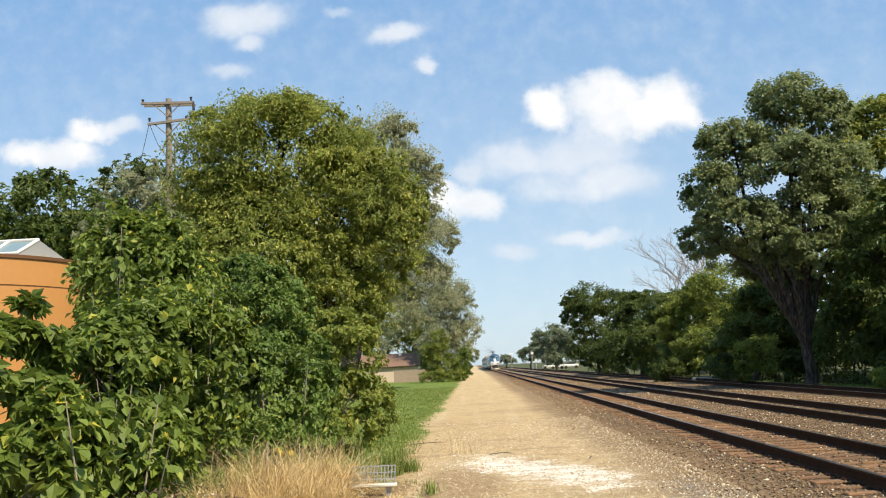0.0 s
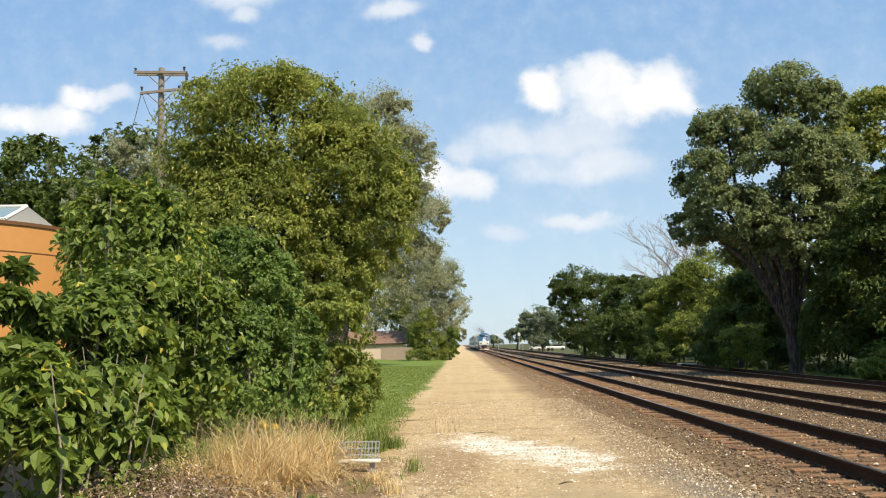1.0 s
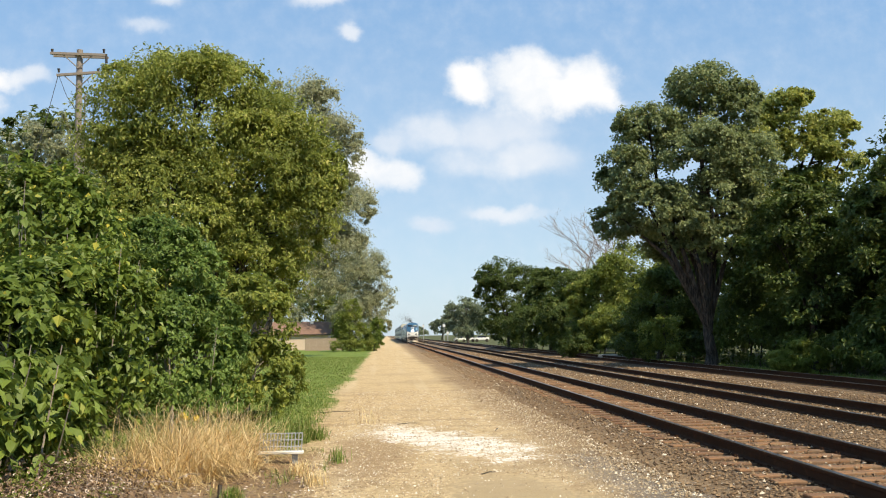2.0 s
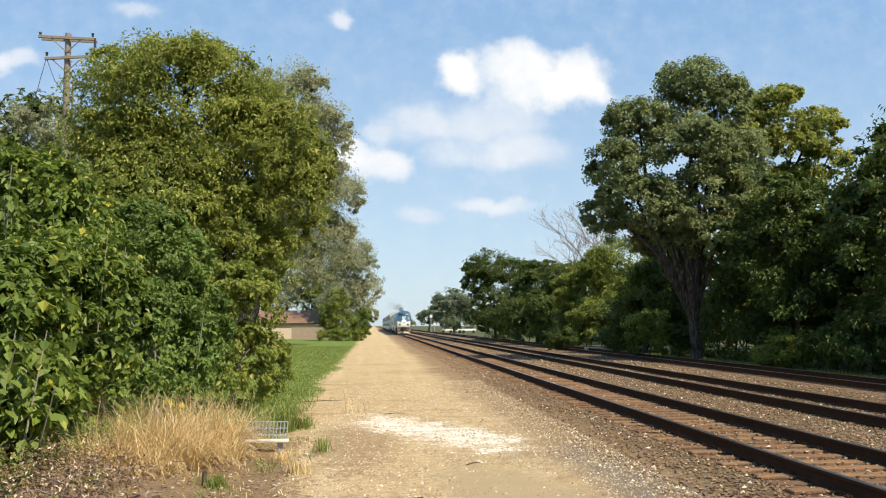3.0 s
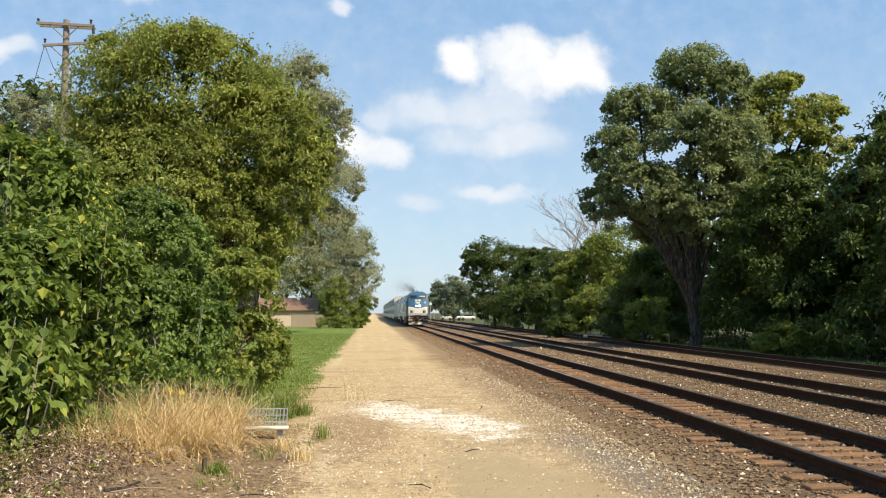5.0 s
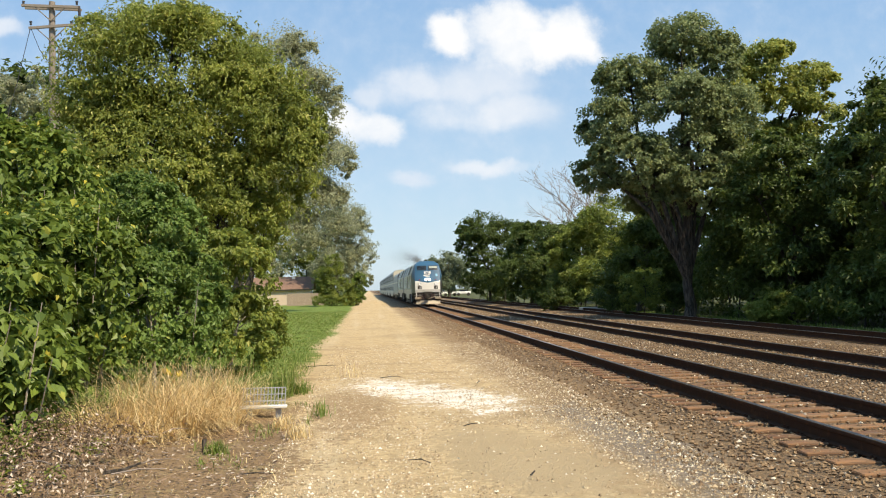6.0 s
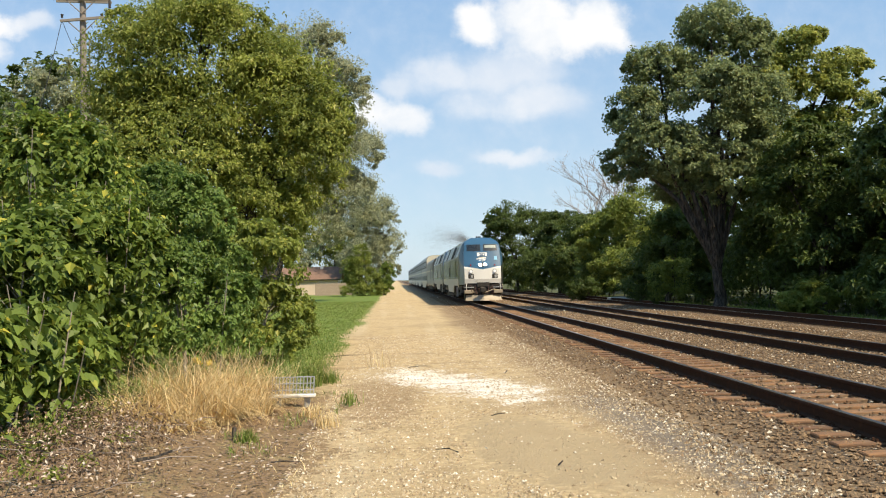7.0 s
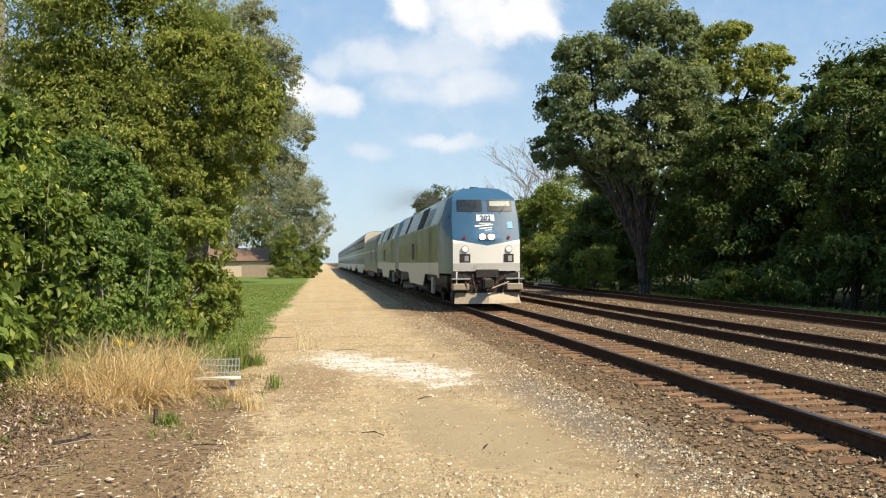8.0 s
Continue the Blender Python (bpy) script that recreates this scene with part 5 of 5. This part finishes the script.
def make_house():
    ob = thing("low_house", pose(-12.2, 128, 0), "low tan house with a brown shingle roof", "house")
    part("wall", boxed(-4.3, 4.3, -3.2, 3.2, -0.2, 2.08), WALL_TAN, ob, "tan siding")
    bm = bmesh.new()
    for s in (-1, 1):
        v = [bm.verts.new(p) for p in ((-4.8, s * 3.4, 2.14), (4.8, s * 3.4, 2.14), (4.8, 0, 3.9), (-4.8, 0, 3.9))]
        w = [bm.verts.new((q.co.x, q.co.y, q.co.z - 0.14)) for q in v]
        bm.faces.new(v if s < 0 else v[::-1]), bm.faces.new(w[::-1] if s < 0 else w)
        for i in range(4):
            bm.faces.new((v[i], w[i], w[(i + 1) % 4], v[(i + 1) % 4]))
    roof = part("roof", bm, ROOF_BROWN, ob, "brown shingle roof")
    part("vent_pipe", boxed(1.7, 2.1, -0.6, -0.2, 3.5, 3.95), WHITE_PAINT, roof)
    part("gutter", boxed(-4.8, 4.8, -3.5, -3.4, 2.0, 2.14), UNDER, ob, "dark gutter")
    for s in (-1, 1):
        bm = bmesh.new()
        v = [bm.verts.new((s * 4.25, y, z)) for y, z in ((-3.2, 2.07), (3.2, 2.07), (0, 3.72))]
        w = [bm.verts.new((s * 4.15, q.co.y, q.co.z)) for q in v]
        bm.faces.new(v), bm.faces.new(w[::-1])
        for i in range(3):
            bm.faces.new((v[i], w[i], w[(i + 1) % 3], v[(i + 1) % 3]))
        part("gable", bm, WALL_TAN, ob)
    fence = thing("board_fence", pose(-8.05, 119, 0), "weathered grey-brown wooden board fence", "fence")
    me = bpy.data.meshes.new("board")
    bm = boxed(-0.07, 0.07, -0.012, 0.012, 0.0, 1.6, bevel=0.005)
    bm.to_mesh(me)
    bm.free()
    me.materials.append(FENCE_WOOD)
    rng = random.Random(4)
    for i in range(33):
        b = new("board", me)
        b.parent = fence
        b.matrix_basis = pose(-2.4 + i * 0.15, rng.uniform(-0.01, 0.01), rng.uniform(-0.06, 0.02))
    for z in (0.35, 1.25):
        part("fence_rail", boxed(-2.45, 2.45, 0.02, 0.09, z, z + 0.09), FENCE_WOOD, fence)
    for x in (-2.4, 0.0, 2.4):
        part("post", boxed(x - 0.05, x + 0.05, 0.09, 0.19, -0.2, 1.62), FENCE_WOOD, fence)


def make_small_things():
    ob = thing("mesh_panel", pose(-1.53, 13.3, 0), "small grey wire panel on a white ledge and short post", "marker")
    part("ledge", boxed(-0.33, 0.33, -0.06, 0.10, 0.150, 0.19, bevel=0.008), WHITE_PAINT, ob, "white painted ledge")
    part("post", boxed(0.17, 0.25, 0.0, 0.07, -0.1, 0.15), GREY_PAINT, ob)
    part("post", boxed(-0.25, -0.17, 0.0, 0.07, -0.1, 0.15), GREY_PAINT, ob)
    for i in range(13):
        x = -0.30 + i * 0.05
        part("wire", tube(bmesh.new(), [(x, 0.02, 0.19), (x + 0.01, 0.10, 0.43)], [0.008, 0.008], 5), MESH_GREY, ob)
    for z in (0.25, 0.34, 0.43):
        part("cross_wire", tube(bmesh.new(), [(-0.31, 0.02 + (z - 0.19) * 0.33, z), (0.31, 0.02 + (z - 0.19) * 0.33, z)], [0.008, 0.008], 5), MESH_GREY, ob)
    # stake, weeds, flowers and a heap of cut brush
    stake = thing("wooden_stake", pose(-1.9, 10.6, 0), "short dark wooden stake in the ground", "stake")
    part("stake", tube(bmesh.new(), [(0, 0, -0.1), (0.01, 0, 0.16)], [0.03, 0.025], 6), BARK, stake)
    rng = np.random.default_rng(31)
    for x, y, h, n, mat, label in ((-0.45, 19.0, 0.5, 16, STRAW, "thin dry weed standing in the gravel lane"), (-0.72, 13.4, 0.24, 60, GRASS, "small green weed at the lane's edge"),
                                   (-1.75, 10.5, 0.16, 130, GRASS, "low green grass tuft on bare soil"), (-0.9, 11.4, 0.2, 90, STRAW, "sparse dry grass tuft on the lane's edge"),
                                   (-1.15, 12.2, 0.2, 120, STRAW, "sparse dry grass tuft on the lane's edge"), (-1.25, 16.2, 0.27, 260, GRASS, "rough green grass tuft at the lane's edge")):
        spots = np.stack([x + rng.normal(size=n) * h * 0.35, y + rng.normal(size=n) * h * 0.5, np.full(n, 0.0)], 1)
        ob = thing("weed", pose(0, 0, 0), label, "weed", "weeds by the lane")
        blade_patch("tuft", spots, h, mat, rng, 0.006, 0.7, ob)
    flower = thing("goldenrod", pose(-3.25, 16.3, 0), "goldenrod with bright yellow flower heads", "flower")
    for i in range(5):
        x, y, h = rng.normal() * 0.16, rng.normal() * 0.15, rng.uniform(0.38, 0.58)
        stem = part("stem", tube(bmesh.new(), [(x, y, -0.05), (x + 0.03, y, h)], [0.008, 0.005], 5), GRASS, flower)
        bm = bmesh.new()
        bmesh.ops.create_icosphere(bm, subdivisions=3, radius=0.045)
        for v in bm.verts:
            v.co *= 1 + 0.7 * noise.noise(v.co * 22 + Vector((i * 2.0, 0, 0)))
            v.co += Vector((x + 0.03, y, h))
        part("flower_head", bm, YELLOW, stem, "yellow flower head")
    heap = thing("brush_pile", pose(-3.2, 9.0, 0), "heap of cut dry branches and dead leaves", "brush pile")
    for i in range(60):
        p = Vector((rng.uniform(-1.2, 1.0), rng.uniform(-2.0, 2.2), rng.uniform(0.06, 0.32)))
        w, n = rng.uniform(0, 6.28), rng.uniform(0.3, 1.1)
        q = p + Vector((math.cos(w) * n, math.sin(w) * n, rng.uniform(-0.08, 0.16)))
        r = rng.uniform(0.003, 0.008) if i > 3 else 0.018
        part("branch", tube(bmesh.new(), [p, p.lerp(q, 0.5) + Vector(rng.normal(size=3)) * 0.04, q], [r, r * 0.9, r * 0.5], 5), (LITTER, DEAD, BARK)[i % 3], heap)
    for i in range(7):
        p = Vector((rng.uniform(-1.4, -0.1), rng.uniform(-1.6, 1.0), 0.12))
        w, n = rng.uniform(-0.9, 0.7), rng.uniform(0.6, 1.2)
        q = p + Vector((math.cos(w) * n, math.sin(w) * n * 0.6, rng.uniform(-0.05, 0.12)))
        mid = p.lerp(q, 0.5) + Vector((0, 0, rng.uniform(0.05, 0.2)))
        part("branch", tube(bmesh.new(), [p, p.lerp(mid, 0.5) + Vector((0, 0, 0.06)), mid, mid.lerp(q, 0.5) + Vector((0, 0, 0.05)), q], [0.010, 0.009, 0.007, 0.005, 0.003], 6), DEAD if i % 3 else BARK_PALE, heap, "long bowed bare branch")
    verts, faces = leaves([(-0.6, 0.6, 0.22, 0.5, 0.7, 0.2), (0.1, -0.6, 0.15, 0.35, 0.5, 0.14), (-0.9, -0.9, 0.2, 0.5, 0.6, 0.2), (0.2, 1.3, 0.16, 0.3, 0.4, 0.14)], 1500, 0.06, rng, clump=0.3, shell=0.2)
    tagged(raw("sprout", verts, faces, LEAF_SHRUB, heap, "fresh green sprouts among the branches"), kind="stuff")
    verts, faces = leaves([(0, 0, 0.12, 1.3, 2.2, 0.2), (-0.3, 1.0, 0.18, 1.0, 1.4, 0.3)], 6500, 0.045, rng, clump=0.3, shell=0.1)
    tagged(raw("dead_leaves", verts, faces, LITTER, heap, "curled dry brown leaves"), kind="stuff")
    for x, y, n, w in ((0.2, 18.6, 0.5, 0.2), (2.0, 17.0, 0.4, 1.2), (0.6, 9.4, 0.3, 2.2), (1.2, 11.8, 0.25, 0.5), (-1.6, 21.8, 0.9, 0.15), (1.5, 8.6, 0.2, 1.0), (-1.3, 9.2, 0.35, -0.3)):
        stick = thing("dry_stick", pose(x, y, 0.012), "dry twig lying on the ground", "twig", "twigs on the ground")
        part("twig", tube(bmesh.new(), [(0, 0, 0.012), (n * 0.5 * math.cos(w), n * 0.5 * math.sin(w), 0.03), (n * math.cos(w + 0.2), n * math.sin(w + 0.2), 0.01)], [0.008, 0.008, 0.004], 5), BARK, stick)
    slab = thing("concrete_slab", pose(16.2, 65.0, -0.1), "pale broken concrete slab lying beyond the rails", "slab")
    part("slab", boxed(-0.9, 0.9, -0.5, 0.5, -0.1, 0.3, bevel=0.06), CONCRETE, slab)
    # signals, posts and parked vehicles far down the line
    for x, y, h in ((15.2, 240, 5.0), (18.5, 238, 6.5), (12.2, 300, 5.5), (16.0, 238, 3.0)):
        ob = thing("signal_mast", pose(x, y, -0.1), "thin grey signal mast by the crossing", "signal mast", "far signal masts")
        part("mast", tube(bmesh.new(), [(0, 0, 0), (0, 0, h)], [0.12, 0.10], 8), GREY_PAINT, ob)
        part("signal_head", boxed(-0.35, 0.35, -0.2, 0.2, h - 1.1, h - 0.4, bevel=0.05), WHITE_PAINT, ob)
    for x, y, w in ((16.5, 205, 2.6), (21.5, 206, 3.4), (19.0, 207, 1.6)):
        ob = thing("parked_trailer", pose(x, y, 0), "white trailer parked at the far crossing", "trailer", "far parked vehicles")
        part("body", boxed(-w / 2, w / 2, -1, 1, 0.4, 1.0, bevel=0.12), WHITE_PAINT, ob)
        part("cabin", boxed(-w / 4, w / 4, -0.8, 0.8, 1.0, 1.4, bevel=0.12), GLASS, ob)
        for k in (-w / 3, w / 3):
            part("wheel", disc(bmesh.new(), k, -1.0, 0.35, 0.35, 0.2, 14, "y"), UNDER, ob)


make_tank()
make_skylight()
make_pole()
make_house()
make_small_things()


# ---------------------------------------------------------------- stones, grass and litter
def pebbles(name, spots, sizes, mat, label, rng, flat=0.6, small=False):
    """Angular little stones, one mesh."""
    if small:
        unit = np.array([(1, 0, -.2), (-0.4, 0.9, -.2), (-0.5, -0.8, -.2), (0, 0, 0.9)], float)
        tri = np.array([(0, 1, 3), (1, 2, 3), (2, 0, 3)])
    else:
        unit, tri = stone_shape()
    corners = len(unit)
    n = len(spots)
    w = rng.uniform(0, 2 * np.pi, n)
    shape = unit[None] * rng.uniform(0.6, 1.25, (n, corners, 1)) + rng.normal(size=(n, corners, 3)) * 0.2
    shape *= np.array([1, 1, flat])
    c, s = np.cos(w)[:, None], np.sin(w)[:, None]
    turned = np.stack([shape[..., 0] * c - shape[..., 1] * s, shape[..., 0] * s + shape[..., 1] * c, shape[..., 2]], -1)
    verts = (turned * np.asarray(sizes)[:, None, None] + np.asarray(spots)[:, None]).reshape(-1, 3)
    faces = (np.arange(n)[:, None, None] * corners + tri).reshape(-1, 3)
    tagged(raw(name, verts, faces, mat), label, "stones", kind="stuff")


def stone_shape():
    unit = np.array([(1, 0, 0), (-1, 0, 0), (0, 1, 0), (0, -1, 0), (0, 0, 1), (0, 0, -1)], float)
    tri = np.array([(4, 0, 2), (4, 2, 1), (4, 1, 3), (4, 3, 0), (5, 2, 0), (5, 1, 2), (5, 3, 1), (5, 0, 3)])
    return unit, tri


def arching_stalks(name, cx, cy, r0, n, tall, way, rng):
    """Long dry stalks that rise, bend over one way and droop at their tips."""
    w = way + rng.normal(size=n) * 1.5
    r = r0 * np.sqrt(rng.random(n)) * 1.2
    a = rng.uniform(0, 2 * np.pi, n)
    foot = np.stack([cx + r * np.cos(a), cy + r * np.sin(a), np.full(n, 0.02)], 1)
    out = np.stack([np.cos(w), np.sin(w), np.zeros(n)], 1)
    side = np.stack([-np.sin(w), np.cos(w), np.zeros(n)], 1)
    length = (0.98 * tall * rng.uniform(0.35, 1.2, n))[:, None]
    rise = rng.uniform(0.55, 1.5, n)
    droop = rng.uniform(0.4, 2.4, n)
    width = rng.uniform(0.003, 0.0075, n)[:, None]
    steps, p, rings = 5, foot.copy(), []
    for i in range(steps + 1):
        rings.append((p - side * width * (1 - 0.14 * i), p + side * width * (1 - 0.14 * i)))
        tilt = (rise - droop * i / steps)[:, None]
        p = p + (out * np.cos(tilt) + np.array([0, 0, 1.0]) * np.sin(tilt) + side * rng.normal(size=(n, 1)) * 0.16) * length / steps
        p[:, 2] = np.maximum(p[:, 2], 0.03)
    verts = np.stack([v for ring in rings for v in ring], 1).reshape(-1, 3)
    base = np.arange(n)[:, None] * (2 * steps + 2)
    faces = np.concatenate([np.concatenate([base + (2 * i, 2 * i + 1, 2 * i + 3), base + (2 * i, 2 * i + 3, 2 * i + 2)], 1) for i in range(steps)], 1).reshape(-1, 3)
    return raw(name, verts, faces, STRAW)


def make_stuff():
    rng = np.random.default_rng(11)
    n = 52000
    y = 5.5 + 34 * rng.random(n) ** 1.7
    x = 2.5 + 10.6 * rng.random(n)
    keep = (x > 3.5 + rng.normal(size=n) * 0.6) | (rng.random(n) < 0.3)
    tie = np.abs(x - 5.83) < 1.25
    keep &= ~tie | (rng.random(n) < 0.46)
    x, y = x[keep], y[keep]
    size = rng.uniform(0.012, 0.032, len(x))
    pebbles("ballast_stones", np.stack([x, y, np.where((np.abs(x - 5.83) < 1.25), -0.003, -0.018) + size * 0.25], 1), size, STONE_BALLAST, "loose brown angular ballast stones with pale ones", rng, 0.8)
    n = 26000
    y = 34 + 60 * rng.random(n)
    x = 3.4 + 9.8 * rng.random(n)
    keep = (np.abs(x - 5.83) > 1.25) | (rng.random(n) < 0.4)
    size = rng.uniform(0.025, 0.055, n)
    pebbles("far_ballast_stones", np.stack([x, y, np.full(n, -0.02)], 1)[keep], size[keep], STONE_BALLAST, "brown ballast stones farther down the line", rng, 0.8, True)
    n = 92000
    y = 6.0 + 24 * rng.random(n) ** 1.6
    x = -1.1 + 4.6 * rng.random(n)
    keep = (((x + y * 0.12 - 2.75) / 0.85) ** 2 + ((y - 9.6) / 2.5) ** 2 > 1.0) | (rng.random(n) < 0.12)
    x, y = x[keep], y[keep]
    size = 0.0055 + 0.019 * rng.random(len(x)) ** 4
    lift = np.array([0.05 * noise.noise((a * 0.5, b * 0.5, 0)) + 0.022 * noise.noise((a * 2.1, b * 2.1, 5)) for a, b in zip(x, y)]) * np.where(x > 2.2, 0.4, 1.0)
    pebbles("lane_stones", np.stack([x, y, lift + 0.002], 1), size, STONE_LANE, "small tan stones strewn thickly on the lane", rng, 0.8, True)
    n = 4200
    y = 6.5 + 6.5 * rng.random(n)
    x = -1.0 - 3.4 * rng.random(n) ** 1.1
    size = rng.uniform(0.008, 0.028, n)
    pebbles("dead_leaves", np.stack([x, y, 0.03 + 0.09 * np.clip((-1.6 - x) / 1.5, 0, 1) + size * 0.2], 1), size, LITTER, "dry brown leaf litter on bare soil", rng, 0.3)
    n = 900
    x, y = -0.75 - 3.4 * rng.random(n), 6.5 + 8.5 * rng.random(n)
    lift = 0.10 * np.clip((-1.6 - x) / 1.5, 0, 1)
    tagged(blade_patch("straw_bits", np.stack([x, y, lift], 1), 0.08, STRAW, rng, 0.004, 2.2), "short dry straw bits strewn over soil", "grass", kind="stuff")
    n = 1500
    x, y = -0.8 - 1.6 * rng.random(n), 9.5 + 6 * rng.random(n)
    keep = np.array([noise.noise((a * 1.6, b * 0.9, 3)) > 0.12 for a, b in zip(x, y)])
    tagged(blade_patch("thin_grass", np.stack([x, y, np.zeros(n)], 1)[keep], 0.12, GRASS, rng, 0.005, 1.2), "thin green grass on trodden soil", "grass", kind="stuff")
    # straw clumps: stalks arch out of a tight foot and lie over one another
    for cx, cy, r0, n, tall, way in ((-2.5, 11.9, 0.30, 620, 0.85, -0.6), (-3.0, 12.6, 0.34, 700, 1.0, -1.2), (-2.3, 13.2, 0.30, 620, 0.95, -0.4), (-3.3, 11.6, 0.28, 460, 0.8, -1.9),
                                     (-2.7, 14.6, 0.40, 520, 0.9, -0.9), (-3.3, 13.7, 0.34, 460, 1.0, -1.5), (-2.1, 12.5, 0.26, 420, 0.7, -0.1), (-2.8, 11.3, 0.30, 360, 0.6, -1.7), (-2.0, 13.8, 0.26, 320, 0.75, 0.1)):
        tagged(arching_stalks("dry_grass", cx, cy, r0 * 1.15, int(n * 1.7), tall, way, rng), "thick clump of dry golden straw grass", "grass", "straw clumps", kind="stuff")
    for cx, cy, r0, n, tall in ((-3.6, 13.0, 0.5, 900, 0.55), (-3.9, 11.6, 0.4, 600, 0.4), (-2.0, 14.6, 0.5, 900, 0.45), (-1.7, 15.8, 0.4, 700, 0.5)):
        w, r = rng.uniform(0, 2 * np.pi, n), np.sqrt(rng.random(n))
        tagged(blade_patch("green_tuft", np.stack([cx + r0 * r * np.cos(w), cy + r0 * 1.3 * r * np.sin(w), np.full(n, 0.03)], 1), tall, GRASS, rng, 0.006, 0.9), "tall green grass tuft among the straw", "grass", "grass tufts", kind="stuff")
    n = 7000
    x = -1.3 - 3.4 * rng.random(n) ** 0.75
    y = 15.0 + 11 * rng.random(n)
    spots = np.stack([x, y, np.zeros(n)], 1)
    tagged(blade_patch("verge_grass", spots, 0.15, GRASS, rng, 0.006, 1.2), "rough green verge grass with seed stalks", "grass", kind="stuff")
    n = 42000
    y = 20 + 60 * rng.random(n) ** 1.4
    x = -1.75 - 7 * rng.random(n) + rng.normal(size=n) * 0.15
    tagged(blade_patch("lawn_grass", np.stack([x, y, np.zeros(n)], 1), 0.06, GRASS, rng, 0.012, 0.9), "short mown green lawn grass", "grass", kind="stuff")
    n = 9000
    y = 24 + 60 * rng.random(n)
    x = 16.4 + 2.0 * rng.random(n)
    tagged(blade_patch("far_verge_grass", np.stack([x, y, np.full(n, -0.1)], 1), 0.17, GRASS, rng, 0.016, 0.8), "rough grass strip beyond the rails", "grass", kind="stuff")


make_stuff()


# ---------------------------------------------------------------- what moves
def motions():
    for ob, back in TRAIN:
        walk(ob, [(t, pose(5.83, 32.3 + 28.3 * (8.0 - t) + back, RAIL_Z)) for t in (0.0, 2.0, 4.0, 6.0, 8.0)])


motions()
